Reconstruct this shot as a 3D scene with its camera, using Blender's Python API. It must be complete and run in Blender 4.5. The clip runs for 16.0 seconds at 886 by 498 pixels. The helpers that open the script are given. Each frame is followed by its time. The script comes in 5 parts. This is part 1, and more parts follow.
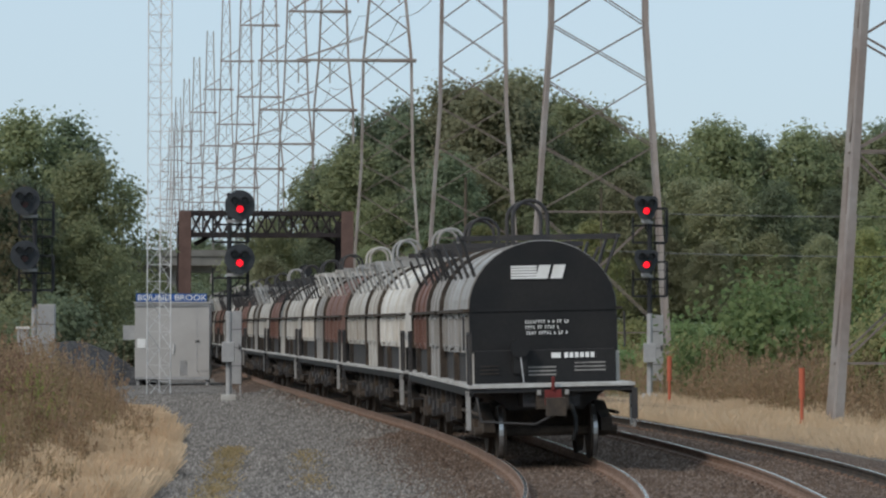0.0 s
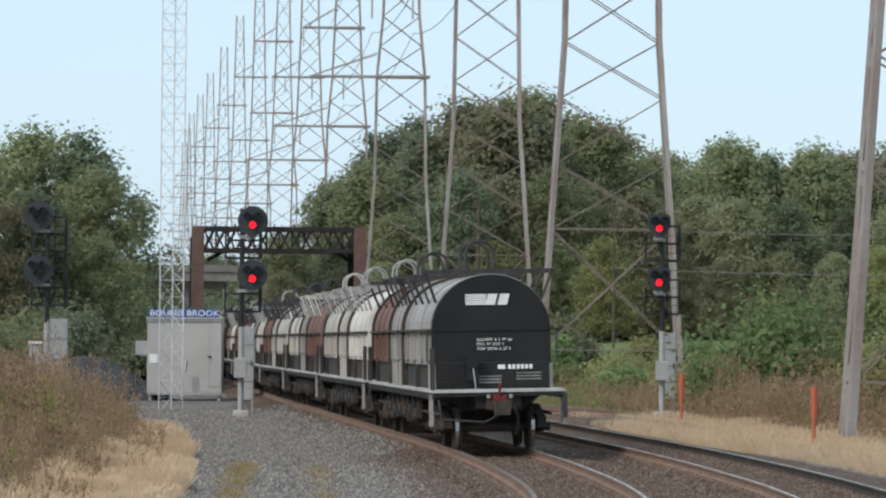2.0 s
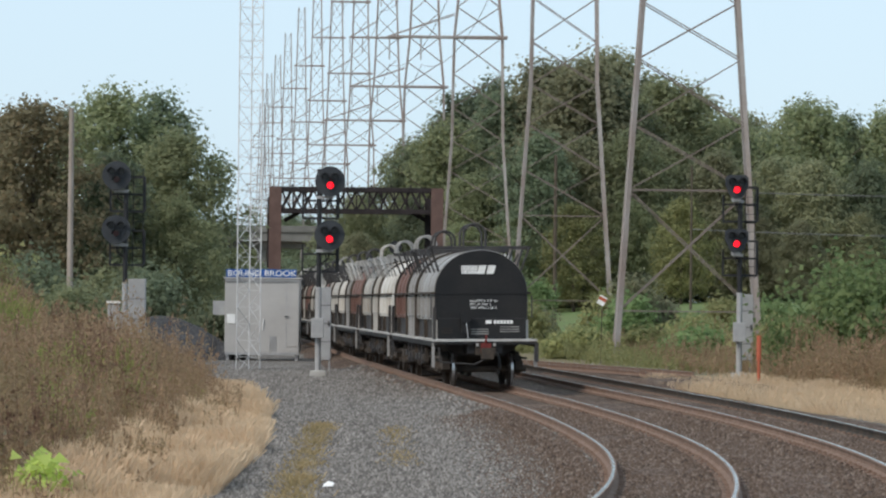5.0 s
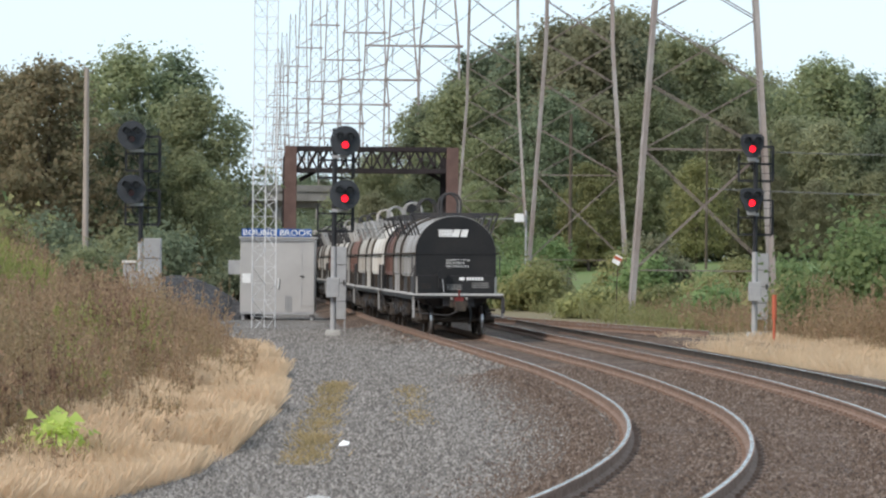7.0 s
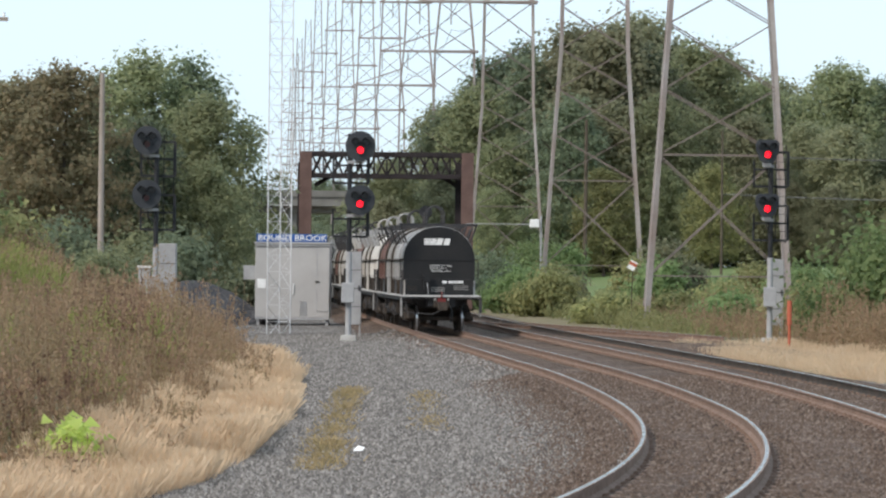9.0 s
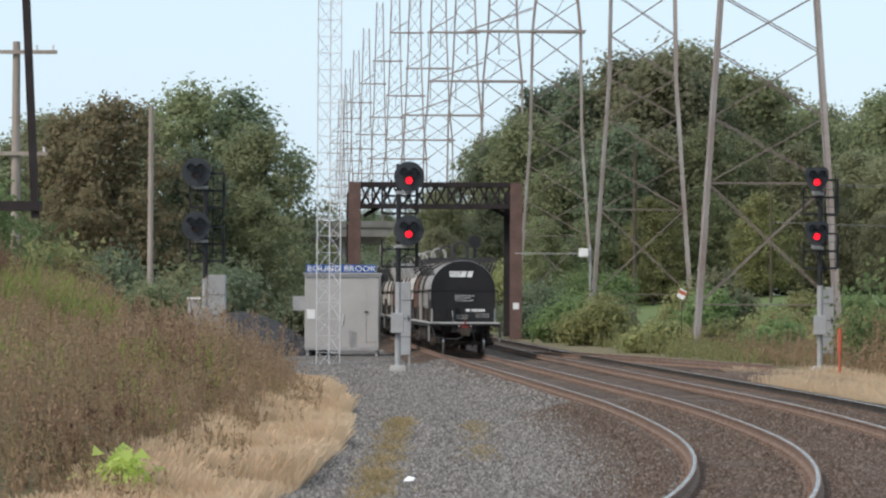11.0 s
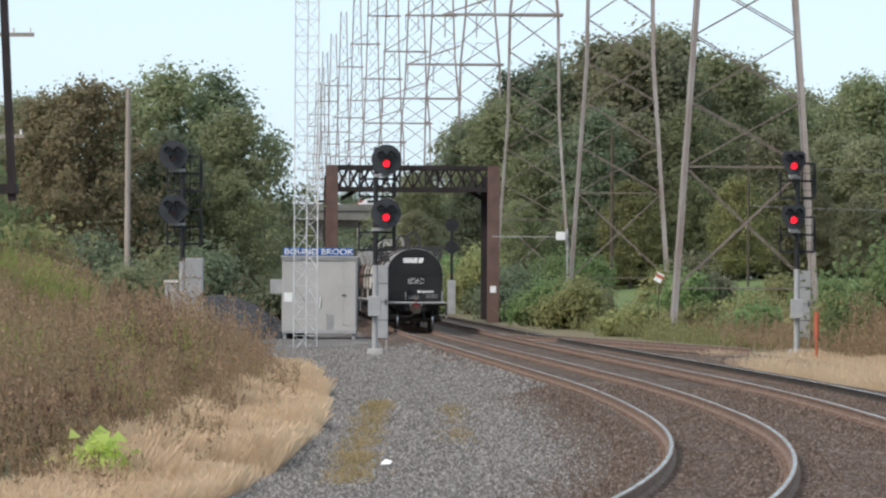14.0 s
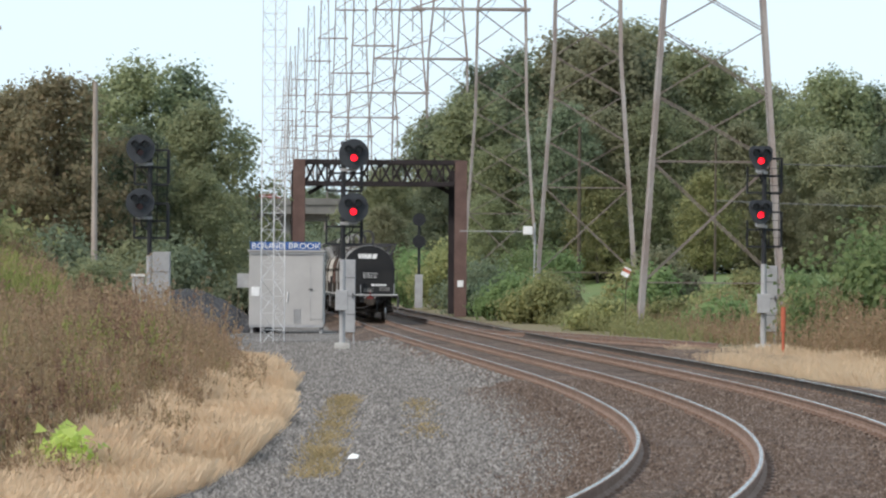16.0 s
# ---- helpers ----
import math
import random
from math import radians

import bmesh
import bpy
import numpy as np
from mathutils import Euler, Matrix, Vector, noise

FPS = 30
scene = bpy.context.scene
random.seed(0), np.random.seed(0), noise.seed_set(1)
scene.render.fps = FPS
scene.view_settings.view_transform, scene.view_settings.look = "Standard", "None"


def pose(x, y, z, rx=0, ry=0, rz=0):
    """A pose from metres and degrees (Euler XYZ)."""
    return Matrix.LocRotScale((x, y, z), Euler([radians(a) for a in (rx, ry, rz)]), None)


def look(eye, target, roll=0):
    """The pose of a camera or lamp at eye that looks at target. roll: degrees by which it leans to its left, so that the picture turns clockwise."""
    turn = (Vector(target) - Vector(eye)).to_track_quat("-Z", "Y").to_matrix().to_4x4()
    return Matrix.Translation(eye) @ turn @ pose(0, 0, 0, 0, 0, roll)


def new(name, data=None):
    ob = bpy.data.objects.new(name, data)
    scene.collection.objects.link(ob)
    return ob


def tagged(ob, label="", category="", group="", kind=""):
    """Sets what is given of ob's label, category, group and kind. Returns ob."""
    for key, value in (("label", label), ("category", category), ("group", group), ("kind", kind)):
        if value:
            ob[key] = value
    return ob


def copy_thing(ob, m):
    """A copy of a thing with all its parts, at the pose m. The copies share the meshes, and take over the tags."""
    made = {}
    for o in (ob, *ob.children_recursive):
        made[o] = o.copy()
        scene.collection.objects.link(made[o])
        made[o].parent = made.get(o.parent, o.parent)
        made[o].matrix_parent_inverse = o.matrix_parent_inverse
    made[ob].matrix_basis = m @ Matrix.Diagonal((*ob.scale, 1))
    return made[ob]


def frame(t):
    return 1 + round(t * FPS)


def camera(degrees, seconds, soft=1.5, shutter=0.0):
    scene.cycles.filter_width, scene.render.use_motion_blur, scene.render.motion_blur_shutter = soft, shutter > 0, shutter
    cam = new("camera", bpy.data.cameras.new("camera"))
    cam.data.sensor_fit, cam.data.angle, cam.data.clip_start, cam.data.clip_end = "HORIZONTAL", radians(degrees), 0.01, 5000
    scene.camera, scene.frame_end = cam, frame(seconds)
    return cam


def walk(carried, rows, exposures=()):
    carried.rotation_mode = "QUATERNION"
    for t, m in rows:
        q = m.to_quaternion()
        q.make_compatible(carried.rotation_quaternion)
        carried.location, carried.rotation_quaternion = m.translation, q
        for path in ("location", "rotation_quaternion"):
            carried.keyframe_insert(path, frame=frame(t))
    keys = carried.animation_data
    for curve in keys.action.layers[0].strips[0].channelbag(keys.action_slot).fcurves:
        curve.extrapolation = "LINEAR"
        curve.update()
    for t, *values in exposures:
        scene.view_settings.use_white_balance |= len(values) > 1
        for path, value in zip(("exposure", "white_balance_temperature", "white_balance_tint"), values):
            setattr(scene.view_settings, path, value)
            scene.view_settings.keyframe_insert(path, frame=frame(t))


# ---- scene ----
H = 2.1                      # eye height over the rail heads
PATH = [  # seconds, yaw to the right, pitch up, roll
    (0.0, 3.030, 1.486, 0.140),
    (0.1, 2.860, 0.950, 0.120),
    (0.2, 2.740, 0.610, 0.180),
    (0.3, 2.665, 0.470, 0.240),
    (0.5, 2.522, 0.304, 0.365),
    (1.0, 2.904, 0.141, 0.327),
    (1.5, 2.847, 0.490, 0.318),
    (2.0, 2.786, 1.806, 0.427),
    (2.5, 2.726, 1.671, 0.436),
    (3.0, 2.654, 1.001, 0.422),
    (3.5, 1.648, 0.783, 0.327),
    (4.0, 1.976, 1.626, 0.380),
    (4.5, 1.264, 1.971, 0.513),
    (4.7, 1.329, 1.403, 0.573),
    (6.8, 1.013, 0.383, 0.611),
    (7.0, 1.033, 0.261, 0.556),
    (7.5, 1.485, -0.236, 0.598),
    (8.0, 1.042, 0.006, 0.505),
    (8.5, 1.058, 0.345, 0.492),
    (9.0, 0.745, 0.361, 0.614),
    (9.2, 0.893, 0.716, 0.686),
    (11.3, -0.312, 0.927, 0.268),
    (11.5, -0.331, 0.590, 0.272),
    (12.0, -0.234, -0.792, 0.232),
    (12.5, 0.643, -0.484, 0.159),
    (13.0, 1.037, -0.258, 0.055),
    (13.5, 0.707, 0.511, 0.008),
    (14.0, 0.238, 0.608, 0.340),
    (14.5, 0.000, 0.350, 0.486),
    (15.0, 0.389, -0.316, 0.424),
    (15.5, 0.736, -0.336, 0.378),
    (16.0, 0.864, 0.504, 0.421),
]


def eye_pose(yaw, pitch, roll):
    return pose(0, 0, H, 90 + pitch, 0, -yaw) @ pose(0, 0, 0, 0, 0, roll)


cam = camera(16.83, 16.0, soft=2.25)
walk(cam, [(t, eye_pose(a, b, c)) for t, a, b, c in PATH],
     exposures=[(t, e, 6500 if t < 5 else 6600, 12 if t < 5 else 14) for t, e in (
         (0.0, -0.22), (0.5, 0.19), (1.0, 0.37), (1.5, 0.41), (2.0, 0.1), (2.5, 0.03), (3.0, 0.08), (3.5, 0.22), (4.0, 0.22), (4.5, 0.05),
         (7.0, 0.42), (7.5, 0.46), (8.0, 0.42), (9.0, 0.36), (11.5, 0.15), (13.0, 0.44), (14.0, 0.28), (14.5, 0.25), (15.0, 0.35), (15.5, 0.44), (16.0, 0.38))])

# ---- world and sun ----
world = bpy.data.worlds.new("sky")
scene.world = world
world.use_nodes = True
wn = world.node_tree.nodes
wl = world.node_tree.links
sky = wn.new("ShaderNodeTexSky")
sky.sky_type = "NISHITA"
sky.sun_disc = False
sky.sun_elevation, sky.sun_rotation = radians(40), radians(-133)
sky.air_density, sky.dust_density, sky.ozone_density = 1.0, 2.0, 1.0
haze = wn.new("ShaderNodeMix")
haze.data_type = "RGBA"
haze.inputs[0].default_value = 0.75
haze.inputs[7].default_value = (5.1, 6.6, 7.6, 1)
wl.new(sky.outputs[0], haze.inputs[6])
wl.new(haze.outputs[2], wn["Background"].inputs[0])
wn["Background"].inputs[1].default_value = 0.135
sun_data = bpy.data.lights.new("sun", "SUN")
sun_data.energy, sun_data.angle, sun_data.color = 2.3, radians(12), (1.0, 0.93, 0.82)
sun = new("sun", sun_data)
sun.matrix_world = look((-50, -34, 55), (0, 12, 0))


# ---- materials ----
def mat(name, base, rough=0.7, metal=0.0, var=0.25, scale=3.0, other=None, fine=30.0, bump=0.15, per_object=0.0,
        island=None, glow=0.0, stretch=(1, 1, 1), spec=0.3, mixing=0.75):
    """A surface with two scales of variation: broad stains toward the colour other, and fine grain with relief."""
    m = bpy.data.materials.new(name)
    m.use_nodes = True
    n, l = m.node_tree.nodes, m.node_tree.links
    bsdf = n["Principled BSDF"]
    bsdf.inputs["Roughness"].default_value = rough
    bsdf.inputs["Metallic"].default_value = metal
    bsdf.inputs["Specular IOR Level"].default_value = spec
    tc = n.new("ShaderNodeTexCoord")
    mp = n.new("ShaderNodeMapping")
    mp.inputs["Scale"].default_value = stretch
    l.new(tc.outputs["Object"], mp.inputs["Vector"])
    big = n.new("ShaderNodeTexNoise")
    big.inputs["Scale"].default_value = scale
    big.inputs["Detail"].default_value = 6
    l.new(mp.outputs[0], big.inputs["Vector"])
    small = n.new("ShaderNodeTexNoise")
    small.inputs["Scale"].default_value = fine
    small.inputs["Detail"].default_value = 3
    l.new(mp.outputs[0], small.inputs["Vector"])
    other = other or tuple(c * 0.5 for c in base)
    ramp = n.new("ShaderNodeMapRange")
    ramp.inputs["From Min"].default_value, ramp.inputs["From Max"].default_value = 0.35, 0.7
    l.new(big.outputs["Fac"], ramp.inputs["Value"])
    mix = n.new("ShaderNodeMix")
    mix.data_type = "RGBA"
    mix.inputs[6].default_value, mix.inputs[7].default_value = (*base, 1), (*other, 1)
    l.new(ramp.outputs[0], mix.inputs[0])
    colour = mix.outputs[2]
    if island:
        geo = n.new("ShaderNodeNewGeometry")
        cr = n.new("ShaderNodeValToRGB")
        els = cr.color_ramp.elements
        for i, c in enumerate(island):
            e = els[i] if i < 2 else els.new(1.0)
            e.color = (*c, 1)
        for i, e in enumerate(els):
            e.position = i / (len(island) - 1)
        l.new(geo.outputs["Random Per Island"], cr.inputs[0])
        mi = n.new("ShaderNodeMix")
        mi.data_type = "RGBA"
        mi.inputs[0].default_value = mixing
        l.new(colour, mi.inputs[6])
        l.new(cr.outputs[0], mi.inputs[7])
        colour = mi.outputs[2]
    hsv = n.new("ShaderNodeHueSaturation")
    l.new(colour, hsv.inputs["Color"])
    val = n.new("ShaderNodeMapRange")
    val.inputs["To Min"].default_value, val.inputs["To Max"].default_value = 1 - var, 1 + var
    l.new(small.outputs["Fac"], val.inputs["Value"])
    if per_object:
        info = n.new("ShaderNodeObjectInfo")
        pr = n.new("ShaderNodeMapRange")
        pr.inputs["To Min"].default_value, pr.inputs["To Max"].default_value = 1 - per_object, 1 + per_object
        l.new(info.outputs["Random"], pr.inputs["Value"])
        mul = n.new("ShaderNodeMath")
        mul.operation = "MULTIPLY"
        l.new(val.outputs[0], mul.inputs[0])
        l.new(pr.outputs[0], mul.inputs[1])
        l.new(mul.outputs[0], hsv.inputs["Value"])
        hr = n.new("ShaderNodeMapRange")
        hr.inputs["To Min"].default_value, hr.inputs["To Max"].default_value = 0.5 - per_object * 0.05, 0.5 + per_object * 0.05
        l.new(info.outputs["Random"], hr.inputs["Value"])
        l.new(hr.outputs[0], hsv.inputs["Hue"])
    else:
        l.new(val.outputs[0], hsv.inputs["Value"])
    l.new(hsv.outputs[0], bsdf.inputs["Base Color"])
    if bump:
        b = n.new("ShaderNodeBump")
        b.inputs["Strength"].default_value = bump
        b.inputs["Distance"].default_value = 0.02
        l.new(small.outputs["Fac"], b.inputs["Height"])
        l.new(b.outputs[0], bsdf.inputs["Normal"])
    if glow:
        bsdf.inputs["Emission Color"].default_value = (*base, 1)
        bsdf.inputs["Emission Strength"].default_value = glow
    return m


def stone_mat(name, tones, size, bump=0.6):
    """Crushed stone: cells in several greys with relief, and broad dusty patches."""
    m = bpy.data.materials.new(name)
    m.use_nodes = True
    n, l = m.node_tree.nodes, m.node_tree.links
    bsdf = n["Principled BSDF"]
    bsdf.inputs["Roughness"].default_value = 0.9
    bsdf.inputs["Specular IOR Level"].default_value = 0.2
    tc = n.new("ShaderNodeTexCoord")
    vo = n.new("ShaderNodeTexVoronoi")
    vo.inputs["Scale"].default_value = 1 / size
    l.new(tc.outputs["Object"], vo.inputs["Vector"])
    cr = n.new("ShaderNodeValToRGB")
    for i, c in enumerate(tones):
        e = cr.color_ramp.elements[i] if i < 2 else cr.color_ramp.elements.new(1.0)
        e.color = (*c, 1)
    for i, e in enumerate(cr.color_ramp.elements):
        e.position = i / (len(tones) - 1)
    sep = n.new("ShaderNodeSeparateColor")
    l.new(vo.outputs["Color"], sep.inputs[0])
    l.new(sep.outputs[0], cr.inputs[0])
    no = n.new("ShaderNodeTexNoise")
    no.inputs["Scale"].default_value = 0.5
    no.inputs["Detail"].default_value = 8
    l.new(tc.outputs["Object"], no.inputs["Vector"])
    mr = n.new("ShaderNodeMapRange")
    mr.inputs["From Min"].default_value, mr.inputs["From Max"].default_value = 0.3, 0.7
    mr.inputs["To Min"].default_value, mr.inputs["To Max"].default_value = 0.6, 1.25
    l.new(no.outputs["Fac"], mr.inputs["Value"])
    hsv = n.new("ShaderNodeHueSaturation")
    l.new(cr.outputs[0], hsv.inputs["Color"])
    l.new(mr.outputs[0], hsv.inputs["Value"])
    l.new(hsv.outputs[0], bsdf.inputs["Base Color"])
    b = n.new("ShaderNodeBump")
    b.inputs["Strength"].default_value = bump
    b.inputs["Distance"].default_value = size
    b.invert = True
    l.new(vo.outputs["Distance"], b.inputs["Height"])
    l.new(b.outputs[0], bsdf.inputs["Normal"])
    return m


M = dict(
    earth=mat("earth", (0.17, 0.14, 0.08), 0.95, scale=0.3, other=(0.17, 0.14, 0.075), fine=4, var=0.4, bump=0.5),
    meadow=mat("meadow", (0.105, 0.155, 0.05), 0.95, scale=0.1, other=(0.14, 0.16, 0.06), fine=3, var=0.3, bump=0.4),
    gravel=stone_mat("grey_gravel", [(0.058, 0.05, 0.045), (0.128, 0.114, 0.103), (0.19, 0.172, 0.157), (0.31, 0.285, 0.262)], 0.06),
    ballast=stone_mat("rusty_ballast", [(0.038, 0.024, 0.018), (0.088, 0.056, 0.04), (0.13, 0.088, 0.066), (0.21, 0.165, 0.135)], 0.06),
    stones=mat("grey_stone", (0.2, 0.183, 0.17), 0.9, island=[(0.055, 0.048, 0.043), (0.12, 0.107, 0.097), (0.2, 0.181, 0.166), (0.36, 0.332, 0.306)], fine=40),
    rusty_stones=mat("rusty_stone", (0.11, 0.08, 0.06), 0.9, island=[(0.036, 0.023, 0.017), (0.082, 0.051, 0.036), (0.125, 0.084, 0.062), (0.23, 0.18, 0.15)], fine=40),
    rust=mat("rail_rust", (0.165, 0.106, 0.079), 0.85, scale=6, other=(0.25, 0.174, 0.137), fine=40, bump=0.3),
    polished=mat("polished_rail", (0.72, 0.69, 0.66), 0.24, metal=1.0, var=0.2, scale=2, other=(0.45, 0.39, 0.34), bump=0.02),
    steel_dark=mat("dark_steel", (0.03, 0.03, 0.034), 0.6, scale=4, other=(0.05, 0.045, 0.042), var=0.3),
    black=mat("black_paint", (0.008, 0.0085, 0.01), 0.6, scale=1.2, other=(0.017, 0.016, 0.016), fine=14, var=0.3, bump=0.05),
    grime=mat("road_grime_and_gap_shade", (0.035, 0.03, 0.027), 0.9, scale=3, other=(0.075, 0.058, 0.045), fine=25, var=0.4),
    grey_hood=mat("grey_hood", (0.32, 0.32, 0.32), 0.55, scale=1.4, other=(0.2, 0.185, 0.168), fine=9, var=0.2, stretch=(1, 1, 0.3)),
    light_hood=mat("pale_hood", (0.47, 0.465, 0.445), 0.55, scale=1.4, other=(0.31, 0.28, 0.245), fine=9, var=0.2, stretch=(1, 1, 0.3)),
    white_hood=mat("white_hood", (0.61, 0.60, 0.575), 0.5, scale=1.4, other=(0.44, 0.40, 0.35), fine=9, var=0.18, stretch=(1, 1, 0.3)),
    brown_hood=mat("brown_hood", (0.135, 0.07, 0.057), 0.65, scale=0.9, other=(0.2, 0.125, 0.105), fine=9, var=0.2, stretch=(1, 1, 0.3)),
    deck=mat("worn_deck", (0.5, 0.5, 0.49), 0.6, scale=3, other=(0.3, 0.28, 0.26), fine=20),
    wheel_rim=mat("bright_wheel_tread", (0.6, 0.6, 0.6), 0.3, metal=0.9, var=0.1, bump=0.02),
    red=mat("dull_red_paint", (0.16, 0.03, 0.028), 0.8),
    white=mat("white_paint", (0.78, 0.78, 0.78), 0.6, var=0.08, other=(0.62, 0.62, 0.6), bump=0.03),
    faded=mat("faded_lettering", (0.3, 0.29, 0.28), 0.8, var=0.2),
    signal_black=mat("signal_black", (0.012, 0.013, 0.015), 0.55, scale=5, other=(0.022, 0.022, 0.025)),
    pale_metal=mat("pale_tower_steel", (0.62, 0.62, 0.62), 0.55, scale=2, other=(0.5, 0.5, 0.51), fine=15, var=0.1, bump=0.03),
    galvanised=mat("galvanised_steel", (0.38, 0.38, 0.385), 0.55, metal=0.2, scale=2, other=(0.30, 0.30, 0.305), fine=15, var=0.12, bump=0.05),
    target=mat("signal_target", (0.026, 0.03, 0.036), 0.6, scale=4, other=(0.04, 0.044, 0.05)),
    lamp_red=mat("red_lens", (1.0, 0.008, 0.02), 0.2, glow=2.0, var=0.0, bump=0),
    lens_dark=mat("dark_lens", (0.01, 0.01, 0.012), 0.15, bump=0),
    lens_dim=mat("dim_red_lens", (0.09, 0.012, 0.012), 0.15, bump=0),
    house=mat("bungalow_aluminium", (0.40, 0.385, 0.375), 0.5, scale=0.6, other=(0.34, 0.33, 0.32), fine=6, var=0.05, bump=0.03),
    blue=mat("blue_sign", (0.03, 0.11, 0.36), 0.5, var=0.1),
    concrete=mat("concrete", (0.42, 0.41, 0.39), 0.9, scale=2, other=(0.3, 0.29, 0.27), fine=20, bump=0.3),
    # overpass concrete, its shade side put into the darker base colour
    shade_concrete=mat("shade_side_concrete", (0.19, 0.187, 0.18), 0.9, scale=0.4, other=(0.13, 0.128, 0.12), fine=5, bump=0.2),
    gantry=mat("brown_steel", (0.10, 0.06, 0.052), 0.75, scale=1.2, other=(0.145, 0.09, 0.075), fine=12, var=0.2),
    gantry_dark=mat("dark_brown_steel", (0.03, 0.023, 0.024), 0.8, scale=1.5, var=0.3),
    pylon=mat("weathered_pylon_steel", (0.31, 0.29, 0.28), 0.65, metal=0.1, scale=0.35, other=(0.22, 0.17, 0.15), fine=5, var=0.2),
    brace=mat("rusty_brace_steel", (0.19, 0.16, 0.145), 0.7, scale=0.35, other=(0.14, 0.105, 0.09), fine=5, var=0.2),
    wood=mat("grey_wood_pole", (0.33, 0.29, 0.26), 0.9, scale=2, other=(0.24, 0.2, 0.17), fine=20, stretch=(3, 3, 0.3)),
    orange=mat("orange_marker", (0.45, 0.12, 0.065), 0.7, scale=4, other=(0.4, 0.1, 0.06)),
    bark=mat("bark", (0.10, 0.08, 0.06), 0.95, scale=2, fine=20, bump=0.5),
    wire=mat("wire", (0.16, 0.16, 0.17), 0.6),
    car_white=mat("white_car_paint", (0.75, 0.76, 0.78), 0.3, var=0.03, bump=0),
    car_red=mat("red_car_paint", (0.4, 0.05, 0.05), 0.3, var=0.03, bump=0),
    glass=mat("dark_car_glass", (0.02, 0.025, 0.03), 0.1, bump=0),
    rubber=mat("rubber", (0.02, 0.02, 0.02), 0.9),
    heap=stone_mat("dark_gravel", [(0.035, 0.035, 0.038), (0.055, 0.055, 0.06), (0.075, 0.075, 0.08), (0.105, 0.105, 0.11)], 0.07),
    # wet stones; the sky's reflection is painted in as a pale base colour
    wet_glint=mat("painted_glint_stone", (0.62, 0.61, 0.6), 0.25, var=0.3, bump=0.3, fine=18, spec=0.7),
    weeds=mat("brown_weeds", (0.40, 0.255, 0.165), 0.95, scale=0.45, other=(0.25, 0.21, 0.10), fine=3, var=0.3, bump=0,
              island=[(0.16, 0.10, 0.075), (0.27, 0.18, 0.125), (0.37, 0.255, 0.18), (0.25, 0.20, 0.11), (0.46, 0.33, 0.235)], mixing=0.5),
    russet=mat("russet_weeds", (0.20, 0.115, 0.08), 0.95, scale=0.5, other=(0.14, 0.10, 0.06), fine=3, var=0.3, bump=0,
               island=[(0.12, 0.07, 0.055), (0.20, 0.12, 0.085), (0.27, 0.17, 0.115)]),
    thatch=mat("straw_thatch", (0.55, 0.42, 0.28), 0.95, scale=1.5, other=(0.40, 0.30, 0.18), fine=25, var=0.35, bump=0.6),
    straw=mat("straw_grass", (0.7, 0.54, 0.36), 0.95, scale=0.7, other=(0.42, 0.30, 0.17), fine=3, var=0.15, bump=0,
              island=[(0.64, 0.475, 0.32), (0.69, 0.525, 0.365), (0.72, 0.555, 0.395), (0.66, 0.495, 0.335)]),
    green_grass=mat("green_grass", (0.20, 0.24, 0.07), 0.95, scale=0.5, other=(0.26, 0.26, 0.09), fine=3, var=0.25, bump=0,
                    island=[(0.17, 0.20, 0.06), (0.28, 0.30, 0.10), (0.38, 0.36, 0.14)]),
    dry_grass=mat("dry_sparse_grass", (0.36, 0.28, 0.12), 0.95, scale=1.5, other=(0.22, 0.21, 0.09), fine=5, var=0.25, bump=0,
                  island=[(0.28, 0.22, 0.12), (0.46, 0.33, 0.19), (0.38, 0.29, 0.15)]),
)
LEAF = dict(
    green=[(0.095, 0.118, 0.05), (0.165, 0.195, 0.075), (0.245, 0.265, 0.10)],
    dark=[(0.066, 0.095, 0.05), (0.12, 0.158, 0.075), (0.185, 0.225, 0.10)],
    olive=[(0.115, 0.13, 0.06), (0.18, 0.195, 0.085), (0.25, 0.245, 0.105)],
    autumn=[(0.13, 0.13, 0.055), (0.19, 0.18, 0.075), (0.28, 0.20, 0.08)],
    bright=[(0.07, 0.125, 0.045), (0.13, 0.205, 0.068), (0.205, 0.28, 0.10)],
    lime=[(0.20, 0.28, 0.05), (0.36, 0.46, 0.10), (0.50, 0.57, 0.18)],
    shrub=[(0.10, 0.12, 0.045), (0.185, 0.20, 0.07), (0.29, 0.275, 0.10)],
)


def let_light_through(lm, share):
    """Thin leaves and blades glow on their far side."""
    ln, ll = lm.node_tree.nodes, lm.node_tree.links
    tr_node = ln.new("ShaderNodeBsdfTranslucent")
    mx_node = ln.new("ShaderNodeMixShader")
    mx_node.inputs[0].default_value = share
    src = ln["Principled BSDF"].inputs["Base Color"].links[0].from_socket
    ll.new(src, tr_node.inputs["Color"])
    ll.new(ln["Principled BSDF"].outputs[0], mx_node.inputs[1])
    ll.new(tr_node.outputs[0], mx_node.inputs[2])
    ll.new(mx_node.outputs[0], ln["Material Output"].inputs["Surface"])


